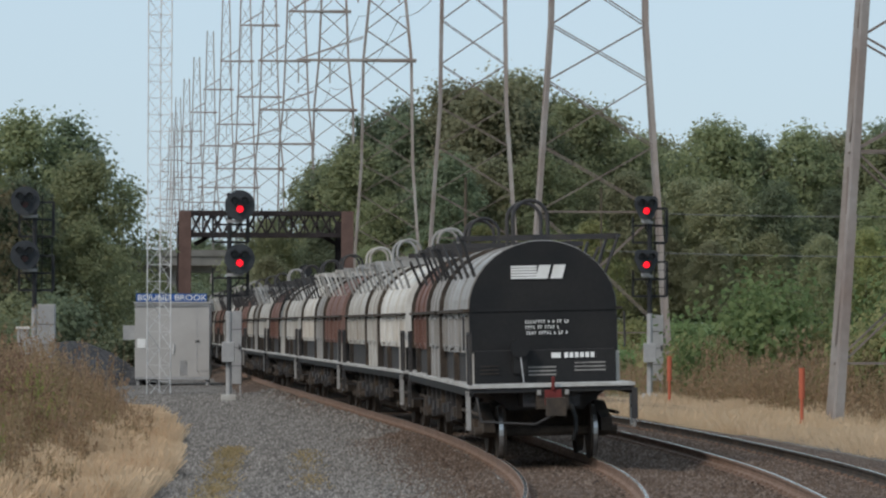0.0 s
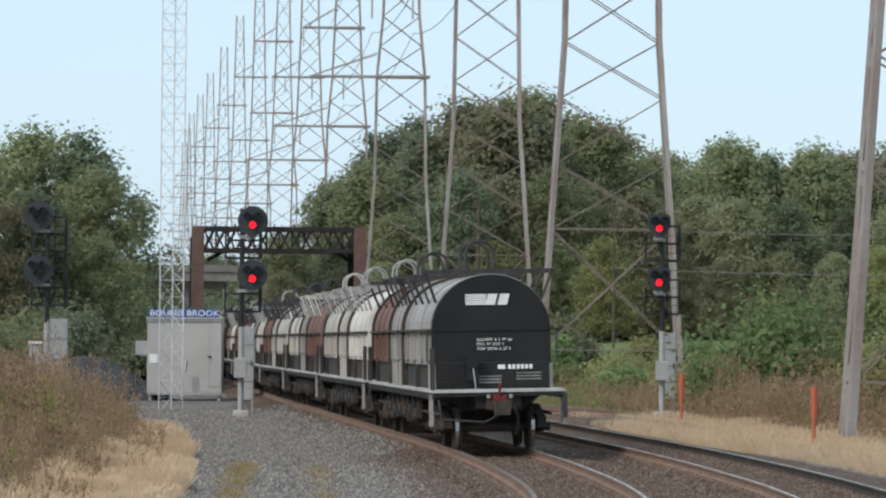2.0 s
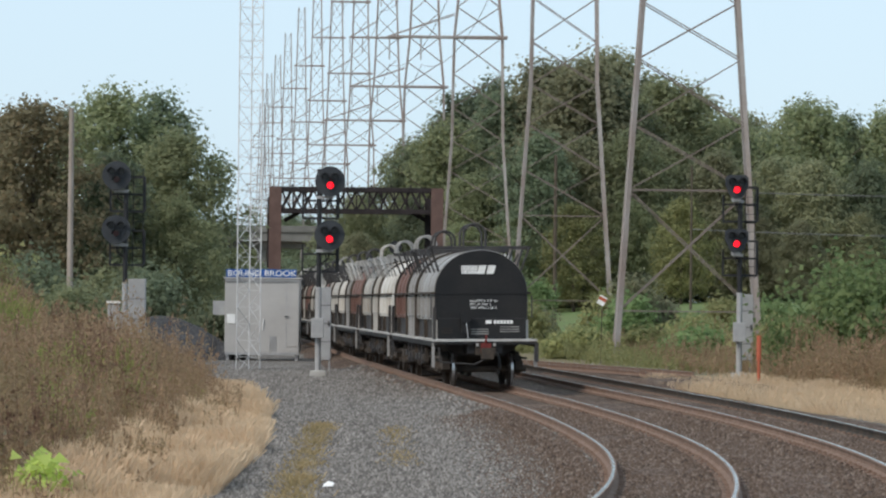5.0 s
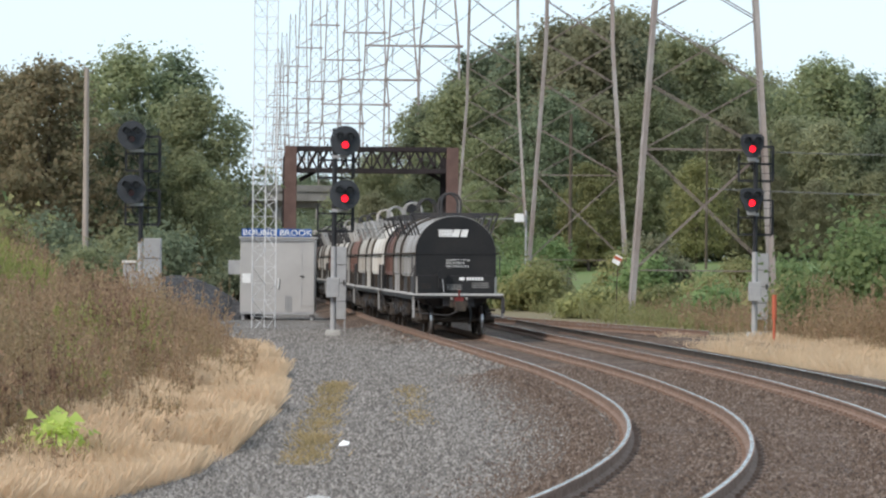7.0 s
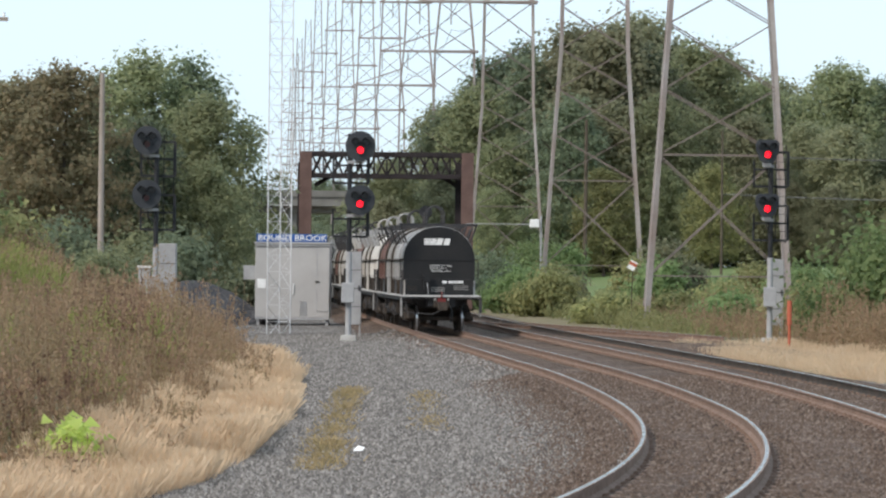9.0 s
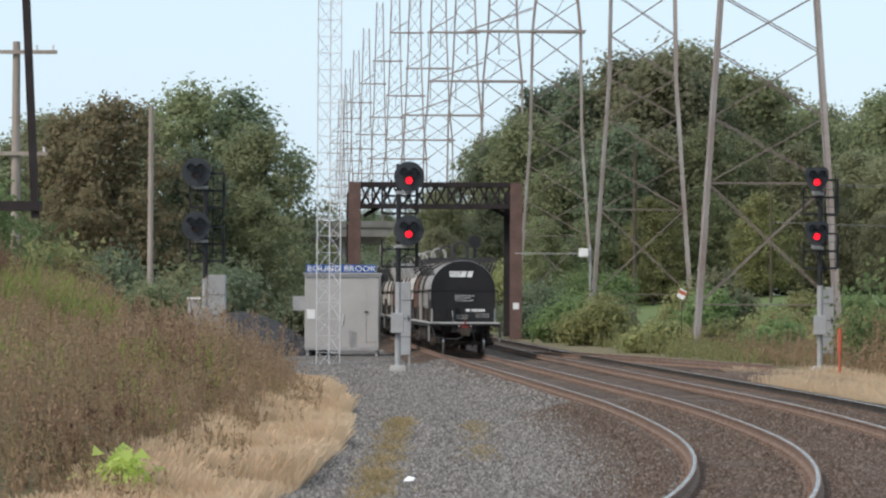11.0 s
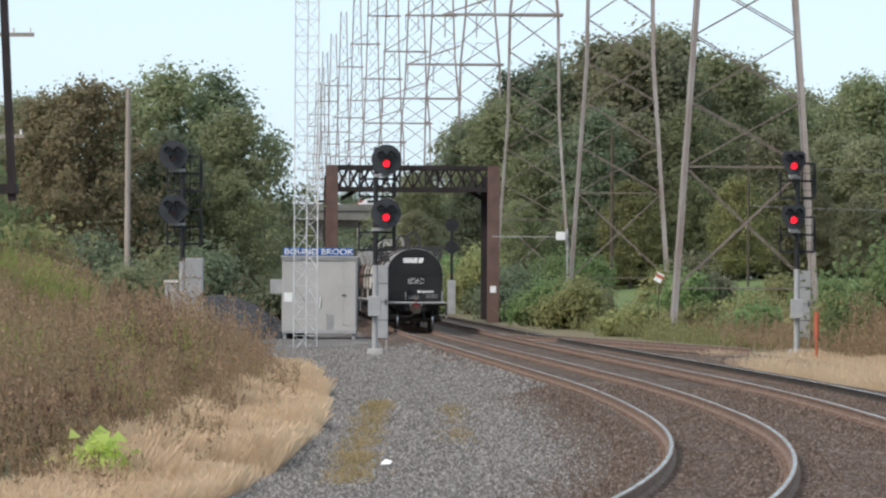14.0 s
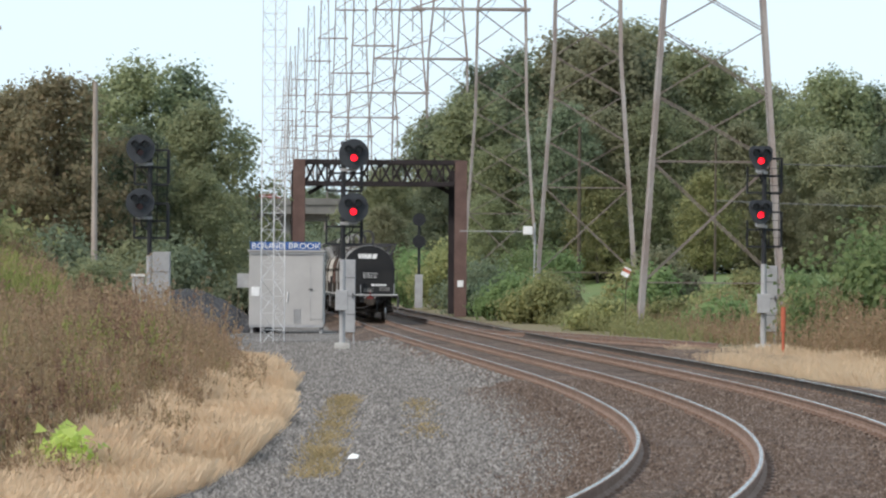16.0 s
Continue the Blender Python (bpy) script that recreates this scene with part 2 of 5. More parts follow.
for key, tones in LEAF.items():
    # haze put into the leaf colours: lighter, greyer, most of them bluer
    tones = [tuple(1.6 * k * (0.78 * c + 0.22 * sum(w) / 3) for c, k in zip(w, (1.05, 1.0, 0.85 if key == "lime" else 0.97 if key in ("bright", "shrub") else 1.12))) for w in tones]
    # tones drawn together, softening contrast as haze would
    tones = [tuple(0.65 * c + 0.35 * m_ for c, m_ in zip(w, tones[1])) for w in tones]
    M["leaf_" + key] = mat("leaves_" + key, tones[1], 0.8, scale=0.25, other=tones[0], fine=1.5, var=0.25, bump=0, island=tones, per_object=0.25)
    let_light_through(M["leaf_" + key], 0.58)
for key in ("straw", "weeds", "russet", "green_grass", "dry_grass"):
    let_light_through(M[key], 0.45)


# ---- mesh helpers ----
class Geo:
    """Vertices and faces of one mesh, gathered piece by piece."""

    def __init__(self):
        self.v, self.f = [], []

    def add(self, verts, faces):
        k = len(self.v)
        self.v += [tuple(p) for p in verts]
        self.f += [tuple(i + k for i in q) for q in faces]
        return self

    def box(self, c, s, m=None):
        x, y, z = (a / 2 for a in s)
        pts = [Vector((c[0] + i * x, c[1] + j * y, c[2] + k * z)) for i in (-1, 1) for j in (-1, 1) for k in (-1, 1)]
        if m:
            pts = [m @ p for p in pts]
        return self.add(pts, [(0, 1, 3, 2), (4, 6, 7, 5), (0, 4, 5, 1), (2, 3, 7, 6), (0, 2, 6, 4), (1, 5, 7, 3)])

    def tube(self, a, b, r, n=8, r2=None):
        a, b = Vector(a), Vector(b)
        r2 = r if r2 is None else r2
        q = (b - a).to_track_quat("Z", "Y")
        ring = [q @ Vector((math.cos(t), math.sin(t), 0)) for t in (2 * math.pi * (i + 0.5) / n for i in range(n))]
        return self.add([a + d * r for d in ring] + [b + d * r2 for d in ring],
                        [(i, (i + 1) % n, n + (i + 1) % n, n + i) for i in range(n)] + [tuple(range(n))[::-1], tuple(range(n, 2 * n))])

    def bar(self, a, b, w=0.1):
        return self.tube(a, b, w * 0.7, 4)

    def path(self, pts, r, n=6):
        """One bent tube through the points."""
        pts = [Vector(p) for p in pts]
        rings = []
        for i, p in enumerate(pts):
            d = (pts[min(i + 1, len(pts) - 1)] - pts[max(i - 1, 0)]).normalized()
            side = d.cross(Vector((0.31, 0.83, 0.46))).normalized()
            up = d.cross(side)
            rings.append([p + side * (r * math.cos(t)) + up * (r * math.sin(t)) for t in (2 * math.pi * k / n for k in range(n))])
        return self.loft(rings)

    def loft(self, rings, closed=True, caps=True):
        n = len(rings[0])
        verts = [p for ring in rings for p in ring]
        faces = []
        for k in range(len(rings) - 1):
            for i in range(n if closed else n - 1):
                j = (i + 1) % n
                faces.append((k * n + i, k * n + j, (k + 1) * n + j, (k + 1) * n + i))
        if caps and closed:
            faces += [tuple(range(n))[::-1], tuple(range((len(rings) - 1) * n, len(rings) * n))]
        return self.add(verts, faces)

    def mesh(self, name, material, smooth=False):
        me = bpy.data.meshes.new(name)
        me.from_pydata(self.v, [], self.f)
        me.materials.append(material)
        if smooth:
            me.polygons.foreach_set("use_smooth", [True] * len(me.polygons))
        me.update()
        return me


def part(name, geo, material, parent=None, label="", smooth=False, kind="", bevel=0.0):
    me = geo if isinstance(geo, bpy.types.Mesh) else geo.mesh(name, material, smooth)
    ob = new(name, me)
    if parent:
        ob.parent = parent
    if bevel:
        b = ob.modifiers.new("bevel", "BEVEL")
        b.width, b.segments, b.limit_method = bevel, 2, "ANGLE"
    return tagged(ob, label, kind=kind)


def thing(name, label, category, m=None, group="", kind=""):
    ob = new(name)
    if m is not None:
        ob.matrix_basis = m
    return tagged(ob, label, category, group, kind)


def lettering(text, size, depth=0.01):
    cu = bpy.data.curves.new("letters", "FONT")
    cu.body, cu.size, cu.extrude, cu.align_x, cu.align_y = text, size, depth, "CENTER", "CENTER"
    cu.resolution_u = 3
    ob = bpy.data.objects.new("letters", cu)
    scene.collection.objects.link(ob)
    me = bpy.data.meshes.new_from_object(ob.evaluated_get(bpy.context.evaluated_depsgraph_get()))
    bpy.data.objects.remove(ob)
    bpy.data.curves.remove(cu)
    return me


# ---- the line of the tracks ----
def track_x(y):
    u = 47.0 - y
    if u > 26:
        return 0.435 - 0.328 * (u - 26)
    if u > 0:
        return 4.2 - 0.0041 * u * u - 0.0000565 * u ** 3
    u = -u
    if u < 20:
        return 4.2 - 0.0018 * u * u
    if u < 68:
        return 3.48 - 0.0697 * (u - 20)
    return 0.134 - 0.058 * (u - 68)


def heading(y):
    return math.atan2(track_x(y + 0.3) - track_x(y - 0.3), 0.6)


def bank(y):
    """Cant of the outer rail in metres."""
    return 0.014 * max(0.0, min(1.0, (115 - y) / 40))


def beside(y, off, z=0.0):
    """A point off metres to the right of the main line, at the cross-section through y."""
    h = heading(y)
    return Vector((track_x(y) + off * math.cos(h), y - off * math.sin(h), z))


STATIONS = [-30 + i * 6 for i in range(8)] + [18 + 0.75 * i for i in range(64)] + [66 + 3 * i for i in range(40)] + [190 + 20 * i for i in range(25)]
LENGTHS = [0.0]
for a_, b_ in zip(STATIONS, STATIONS[1:]):
    LENGTHS.append(LENGTHS[-1] + math.hypot(b_ - a_, track_x(b_) - track_x(a_)))


def at_length(s):
    return float(np.interp(s, LENGTHS, STATIONS))


def length_at(y):
    return float(np.interp(y, STATIONS, LENGTHS))


# ---- ground ----
EDGE_Y = [24, 28, 30, 34, 38, 48, 58, 67, 76, 84, 88, 200]
EDGE_X = [-6.5, -4.3, -3.1, -2.4, -2.15, -2.0, -2.2, -2.5, -3.3, -4.8, -8.5, -8.5]


def edge_x(y):
    return float(np.interp(y, EDGE_Y, EDGE_X))


def smooth(a, b, x):
    t = max(0.0, min(1.0, (x - a) / (b - a)))
    return t * t * (3 - 2 * t)


def ground_z(x, y):
    tx = track_x(min(max(y, 0), 400))
    z = -0.45
    e = edge_x(y) - x
    if x < tx and e > 0:
        rise = 1.15 * smooth(0.2, 5.0, e) + 0.7 * smooth(5, 10.5, e) + 1.0 * smooth(3.5, 7.5, e) * smooth(52, 74, y)
        z += rise * smooth(22, 40, y) * (1 - 0.75 * smooth(80, 120, y))
        z += 0.10 * noise.noise((x * 0.35, y * 0.12, 0))
    o = x - tx
    if o > 12:
        z += 1.7 * smooth(12, 40, o) * smooth(60, 140, y)
    if o > 6:
        z += 1.2 * smooth(170, 255, y) * smooth(6, 16, o)
    if abs(x) > 60:
        z += 0.004 * (abs(x) - 60)
    return z


def grid_sheet(xs, ys, zf):
    g = Geo()
    nx = len(xs)
    g.v = [(x, y, zf(x, y)) for y in ys for x in xs]
    g.f = [(j * nx + i, j * nx + i + 1, (j + 1) * nx + i + 1, (j + 1) * nx + i) for j in range(len(ys) - 1) for i in range(nx - 1)]
    return g


XS = [-1500, -600, -300, -150, -90, -60, -40] + [-30 + 0.75 * i for i in range(80)] + [30 + 5 * i for i in range(12)] + [110, 160, 300, 600, 1500]
YS = [-200, -60, -20] + [2 * i for i in range(75)] + [150 + 12 * i for i in range(30)] + [600, 900, 1500, 2600]
ground = part("ground", grid_sheet(XS, YS, ground_z), M["earth"], smooth=True)
tagged(ground, "weedy brown earth running out to the trees", "ground", kind="structure")
meadow = part("meadow", grid_sheet([9 + 4 * i for i in range(40)], [180 + 5 * i for i in range(22)], lambda x, y: ground_z(x, y) + 0.03), M["meadow"], smooth=True)
tagged(meadow, "bright green mown field behind the bushes", "meadow", kind="structure")


def strip(name, offs, zs, stations, material):
    g = Geo()
    g.loft([[beside(y, o, z + (0.7 * bank(y) if o > 0 else 0)) + Vector((0, 0, 0.025 * noise.noise((o * 1.3, y * 0.5, 3)))) for o, z in zip(offs, zs)] for y in stations], closed=False)
    return part(name, g, material, smooth=True)


NEAR = [y for y in STATIONS if -12 <= y <= 400]
bed = strip("ballast", [-2.2, -1.6, -1.25, -1.0, 0, 1.0, 1.6, 2.1, 2.6, 3.1, 4, 5, 5.8, 6.6, 7.6], [-0.41, -0.35, -0.25, -0.17, -0.16, -0.17, -0.2, -0.24, -0.22, -0.17, -0.16, -0.17, -0.2, -0.33, -0.5], NEAR, M["ballast"])
tagged(bed, "rust-brown crushed stone ballast under the tracks", "ballast", kind="structure")
g = Geo()
g.loft([[Vector((edge_x(y) - 0.5 + (beside(y, -1.3).x - edge_x(y) + 0.5) * k / 8, y, -0.385 + 0.012 * noise.noise((k * 0.6, y * 0.3, 9)) + 0)) for k in range(9)] for y in [14 + 0.8 * i for i in range(90)] + [86 + 4 * i for i in range(40)]], closed=False)
road = part("gravel_road", g, M["gravel"], smooth=True)
tagged(road, "grey gravel access road beside the ballast", "gravel road", kind="structure")
g = Geo()
g.loft([[beside(y, o, -0.41) for o in (6.3, 8.5, 12.5)] for y in NEAR if 30 < y < 70], closed=False)
tagged(part("gravel_shoulder", g, M["gravel"]), "grey gravel verge beyond the second track", "gravel", kind="structure")


# ---- rails ----
RAIL = [(-0.07, -0.165), (-0.07, -0.145), (-0.012, -0.12), (-0.012, -0.045), (-0.036, -0.035), (-0.036, -0.001),
        (0.036, -0.001), (0.036, -0.035), (0.012, -0.045), (0.012, -0.12), (0.07, -0.145), (0.07, -0.165)]
TOP = [(-0.024, -0.004), (-0.021, 0.0015), (0.021, 0.0015), (0.024, -0.004)]


def rail(parent, pos, stations, steel="rust"):
    for name, prof, m in (("rail", RAIL, steel), ("rail_head", TOP, "polished")):
        g = Geo()
        rings = []
        for y in stations:
            p, h = pos(y)
            rings.append([p + Vector((o * math.cos(h), -o * math.sin(h), z)) for o, z in prof])
        g.loft(rings)
        part(name, g, M[m], parent, "worn bright running surface" if name == "rail_head" else "rusty steel rail" if steel == "rust" else "dark greasy steel rail")


def fastenings(parent, pos, stations):
    g = Geo()
    for y in stations:
        p, h = pos(y)
        m = Matrix.Translation(p) @ Matrix.Rotation(-h, 4, "Z")
        g.box((0, 0, -0.163), (0.36, 0.19, 0.016), m)
        for s in (-1, 1):
            g.box((s * 0.095, 0.05, -0.145), (0.05, 0.04, 0.03), m)
            g.box((s * 0.095, -0.05, -0.145), (0.05, 0.04, 0.03), m)
    part("fastening", g, M["rust"], parent, "tie plates with spikes and clips", kind="stuff")


ZONE = [y for y in STATIONS if -6 <= y <= 390]
for centre, label in ((0.0, "main track with polished rails curving away"), (3.65, "second main track beside the first")):
    tr = thing("track", label, "railway track", group="railway tracks")
    for side in (-1, 1):
        def pos(y, o=centre + side * 0.755, s=side):
            return beside(y, o + (0.02 * max(0.0, 40 - y) if o > 2 else 0.0), bank(y) if s > 0 else 0.0), heading(y)
        rail(tr, pos, ZONE, "grime" if centre > 2 and side > 0 else "rust")
        fastenings(tr, pos, [16 + 0.55 * i for i in range(150)])
siding = thing("track", "rusty siding that branches off toward the pylons", "railway track", group="railway tracks")


def siding_x(y):
    d = max(0.0, 124 - y)
    return beside(y, 3.65).x + (0.185 * (d - 4) if d > 8 else 0.01156 * d * d)


SIDE = [96 + 2 * i for i in range(15)]
for side in (-1, 1):
    rail(siding, lambda y, s=side: (Vector((siding_x(y) + s * 0.755, y, -0.012)), math.atan2(siding_x(y + 0.5) - siding_x(y - 0.5), 1.0)), SIDE)
g = Geo()
g.loft([[Vector((siding_x(y) + o, y, z)) for o, z in ((-1.8, -0.47), (-1.3, -0.47 + 0.28 * smooth(78, 100, y)), (1.3, -0.47 + 0.28 * smooth(78, 100, y)), (2.0, -0.49))] for y in [76, 80, 84, 88, 92] + [y for y in SIDE if y < 118]], closed=False)
tagged(part("siding_ballast", g, M["ballast"]), "brown ballast under the siding", "ballast", kind="structure")


# ---- coil cars ----
CAR_LENGTH = 15.3
HOOD_W, SPRING, HOOD_LOW, HOOD_TOP = 1.18, 2.37, 1.68, 3.47


def arch(r, n=18, low=HOOD_LOW, spring=SPRING):
    pts = [(-r, low)]
    pts += [(-r * math.cos(math.pi * i / n), spring + 0.925 * r * math.sin(math.pi * i / n)) for i in range(n + 1)]
    return pts + [(r, low)]


CACHE = {}


def cached(key, build, material, smooth=False):
    if key not in CACHE:
        g = Geo()
        build(g)
        CACHE[key] = g.mesh(key, material, smooth)
    return CACHE[key]


def hood(parent, y0, y1, colour, end_colour, rack, loops, low=HOOD_LOW):
    tag = f"{colour}{y0:.1f}{y1:.1f}"
    wide = HOOD_W + (0.045 if low < HOOD_LOW else 0)
    L = y1 - y0
    body = part("hood", cached("hood" + tag, lambda g: g.loft([[Vector((x, y, z)) for x, z in arch(wide, low=low)] for y in (y0, y1)]), M[colour]), None, parent,
                {"grey_hood": "grey arched steel coil cover", "white_hood": "white arched steel coil cover", "light_hood": "pale grey arched coil cover", "brown_hood": "faded brown arched coil cover"}[colour])
    end = cached("end" + end_colour + tag, lambda g: g.loft([[Vector((x, y, z)) for x, z in arch(wide + 0.012, low=low)] for y in (y0 - 0.03, y0 + 0.06)]), M[end_colour])
    part("end_panel", end, None, parent, "black end panel" if end_colour == "black" else "")
    for k, y in enumerate((y0 + 0.1, y0 + L * 0.36, y0 + L * 0.68, y1 - 0.06)):
        def rib(g, y=y, k=k):
            g.loft([[Vector((x, yy, z)) for x, z in arch(wide + (0.07 if k == 3 else 0.03), low=low)] for yy in (y - 0.05, y + 0.05)])
        # far rib in the dark grime colour draws the shaded gap between covers
        part("rib", cached(f"rib{k}{tag}", rib, M["grime" if k == 3 else colour]), None, parent)
    for s in (-1, 1):
        def ledge(g, s=s):
            g.box((s * (wide + 0.06), (y0 + y1) / 2, SPRING), (0.1, L, 0.05))
        part("ledge", cached(f"ledge{s}{tag}", ledge, M["grime"]), None, parent)
        for k in range(max(2, round(L / 1.3))):
            yc = y0 + L * (k + 0.5) / max(2, round(L / 1.3))

            def panel(g, s=s, yc=yc):
                for dy in (-0.28, 0.28):
                    g.box((s * (wide + 0.02), yc + dy, 2.02), (0.05, 0.05, 0.5))
                for dz in (-0.25, 0.25):
                    g.box((s * (wide + 0.02), yc, 2.02 + dz), (0.05, 0.56, 0.05))
            part("side_panel", cached(f"panel{s}{k}{tag}", panel, M[colour]), None, parent)
    # stacking rack over the crown: slanted struts that carry two long bars and a cross bar at each end
    zt = HOOD_TOP + 0.07
    for s in (-1, 1):
        part("rack_bar", cached(f"rb{s}{rack}{tag}", lambda g, s=s: g.box((s * 1.28, y0 + 0.5, zt), (0.06, 0.7, 0.06)), M[rack]), None, parent)
        for k in range(3 if L < 4.5 else 5):
            yk = y0 + 0.35 + (L - 0.7) * k / (2 if L < 4.5 else 4)

            def strut(g, s=s, yk=yk, k=k):
                d = 0.12 if k % 2 else -0.12
                g.bar((s * 1.28, yk + d, zt - (0 if k < 2 else 0.06 * (k % 3))), (s * 1.06, yk, SPRING + 0.55), 0.042)
            part("strut", cached(f"st{s}{k}{rack}{tag}", strut, M[rack]), None, parent)
    for k, y in enumerate((y0 + 0.5, y1 - 0.5)):
        part("cross_bar", cached(f"cb{k}{rack}{tag}", lambda g, y=y: g.box((0, y, zt), (2.62, 0.1, 0.09)), M[rack]), None, parent)
    for k, y in enumerate(loops):
        def loop(g, y=y):
            pts = [Vector((-0.29, y, HOOD_TOP - 0.02))] + [Vector((-0.29 * math.cos(math.pi * i / 10), y, zt + 0.36 + 0.29 * math.sin(math.pi * i / 10))) for i in range(11)] + [Vector((0.29, y, HOOD_TOP - 0.02))]
            g.path(pts, 0.035)
        part("lifting_loop", cached(f"lp{k}{rack}{tag}", loop, M[rack]), None, parent)
    return body


def truck(car, yc, keyed):
    tr = part("truck", cached("truck", lambda g: (g.box((0, 0, 0.6), (2.0, 0.3, 0.28)), g.box((0, 0, 0.85), (0.5, 0.5, 0.2))), M["grime"]), None, car, "dirty cast steel truck")
    tr.location = (0, yc, 0)
    for s in (-1, 1):
        def frame_side(g, s=s):
            prof = [(-1.25, 0.42), (-1.25, 0.62), (-0.75, 0.72), (-0.4, 0.86), (0.4, 0.86), (0.75, 0.72), (1.25, 0.62), (1.25, 0.42), (0.95, 0.4), (0.5, 0.3), (-0.5, 0.3), (-0.95, 0.4)]
            g.loft([[Vector((s * (0.93 + w), a, b)) for a, b in prof] for w in (-0.08, 0.1)])
        part("side_frame", cached(f"sideframe{s}", frame_side, M["grime"]), None, tr)
        for k in (-0.14, 0.14):
            part("spring", cached(f"spring{s}{k}", lambda g, s=s, k=k: g.tube((s * 1.06, k, 0.36), (s * 1.06, k, 0.6), 0.09, 8), M["grime"]), None, tr)
    for dy in (-0.89, 0.89):
        def wheels(g):
            g.tube((-1.15, 0, 0), (1.15, 0, 0), 0.08, 10)
            for s in (-1, 1):
                g.tube((s * 0.68, 0, 0), (s * 0.72, 0, 0), 0.46, 28)
                g.tube((s * 0.72, 0, 0), (s * 0.795, 0, 0), 0.415, 28)
        ws = part("wheelset", cached("wheelset", wheels, M["grime"]), None, tr, "steel wheels on their axle")
        ws.location = (0, dy, 0.415)
        if keyed:
            WHEELS.append((ws, dy))


WHEELS, CARS = [], []


def coil_car(index, colours):
    last = index == 0
    car = thing("coil_car", "last coil car with a black-ended grey cover and a brown one" if last else
                {"brown_hood": "coil car with faded brown arched covers on a dark deck", "white_hood": "coil car with white and grey arched covers", "light_hood": "coil car with pale grey arched covers", "grey_hood": "coil car with grey arched covers"}[colours[0]],
                "freight car", group="coil cars of the train")
    CARS.append(car)
    half = CAR_LENGTH / 2 - 0.45

    def deck(g):
        g.box((0, 0, 1.165), (2.62, 2 * half, 0.05))
    part("deck", cached("deck", deck, M["deck"]), None, car, "worn light grey steel deck")
    part("centre_sill", cached("centresill", lambda g: (g.box((0, 0, 0.98), (0.9, 2 * half - 0.4, 0.3)), g.box((0, 0, 1.1), (2.6, 2 * half - 0.1, 0.07))), M["steel_dark"]), None, car)

    def trough(g):
        g.loft([[Vector((x, y, z)) for x, z in ((-0.6, 0.75), (-1.12, 1.19), (-1.12, 1.72), (1.12, 1.72), (1.12, 1.19), (0.6, 0.75))] for y in (-half + 1.0, half - 0.6)])
    part("trough", cached("trough", trough, M["steel_dark"]), None, car, "dark coil trough")
    for s in (-1, 1):
        for k in range(5):
            y = -half + 1.1 + (2 * half - 2.2) * (k if k < 2 else 3 * k - 4) / 8 * (0.35 if k == 1 else 1)
            part("stake", cached(f"stake{s}{k}", lambda g, y=y, s=s: g.box((s * 1.16, y, 1.43), (0.1, 0.12, 0.5)), M["light_hood" if k in (0, 1) else "grime"]), None, car)
        part("side_sill", cached(f"sill{s}", lambda g, s=s: g.box((s * 1.28, 0, 1.075), (0.06, 2 * half - 0.2, 0.12)), M["black"]), None, car, "shallow black side sill")
        for k in range(7):
            yk = -3.3 + 1.1 * k

            def hanger(g, s=s, yk=yk, k=k):
                g.box((s * 1.16, yk, 0.8), (0.09, 0.12, 0.5 + 0.12 * (k % 3)))
                g.bar((s * 1.16, yk, 0.62), (s * 0.6, yk + 0.3, 0.95), 0.05)
                g.box((s * 1.18, yk + 0.4, 0.66 + 0.05 * (k % 2)), (0.1, 0.42, 0.16))
            part("hanger", cached(f"hanger{s}{k}", hanger, M["steel_dark" if k % 3 else "grime"]), None, car)
        part("brake_gear", cached(f"gear{s}", lambda g, s=s: (g.tube((s * 0.9, -1.6, 0.62), (s * 0.9, 0.2, 0.62), 0.22, 12), g.box((s * 0.8, 1.4, 0.65), (0.5, 0.8, 0.4)), g.tube((s * 1.1, -half + 0.6, 0.7), (s * 1.1, half - 0.6, 0.72), 0.03, 6)), M["grime"]), None, car)
        for e in (-1, 1):
            def step(g, s=s, e=e):
                for w in (-0.2, 0.2):
                    g.bar((s * 1.31, e * (half - 0.35) + w, 1.1), (s * 1.31, e * (half - 0.35) + w, 0.5), 0.04)
                g.bar((s * 1.31, e * (half - 0.35) - 0.2, 0.5), (s * 1.31, e * (half - 0.35) + 0.2, 0.5), 0.04)
                g.bar((s * 1.31, e * (half - 0.35) - 0.2, 0.8), (s * 1.31, e * (half - 0.35) + 0.2, 0.8), 0.04)
            part("step", cached(f"step{s}{e}", step, M["grey_hood" if e < 0 else "steel_dark"]), None, car, "sill step")
        part("grab_post", cached(f"post{s}", lambda g, s=s: (g.bar((-1.28, s * (half - 0.1), 1.18), (-1.28, s * (half - 0.1), 2.0), 0.05), g.bar((-1.28, s * (half - 0.5), 1.18), (-1.28, s * (half - 0.5), 2.0), 0.05), g.bar((-1.28, s * (half - 0.5), 2.0), (-1.28, s * (half - 0.1), 2.0), 0.05)), M["steel_dark"]), None, car)
    for e in (-1, 1):
        truck(car, e * (half - 2.0), index < 2)
    rack = ("steel_dark", "grey_hood", "light_hood", "steel_dark", "grey_hood")[index % 5]
    h0 = -half + (1.15 if last else 0.45)
    mid = 2.4 if last else 1.5
    join = h0 + 0.66 * (mid - h0)
    hood(car, h0, join - 0.05, colours[0], "black" if last else colours[0], rack, (h0 + 1.6, h0 + 2.6))
    # the middle cover's end face, in the gap, takes the dark colour too
    hood(car, join + 0.05, mid - 0.35, "grey_hood" if index % 2 == 0 else "light_hood", "grime", rack, (), 1.2)
    hood(car, mid + 0.3, half - 0.4, colours[1], colours[1], "steel_dark" if index % 2 == 0 else rack, (mid + 1.5, mid + 2.5))

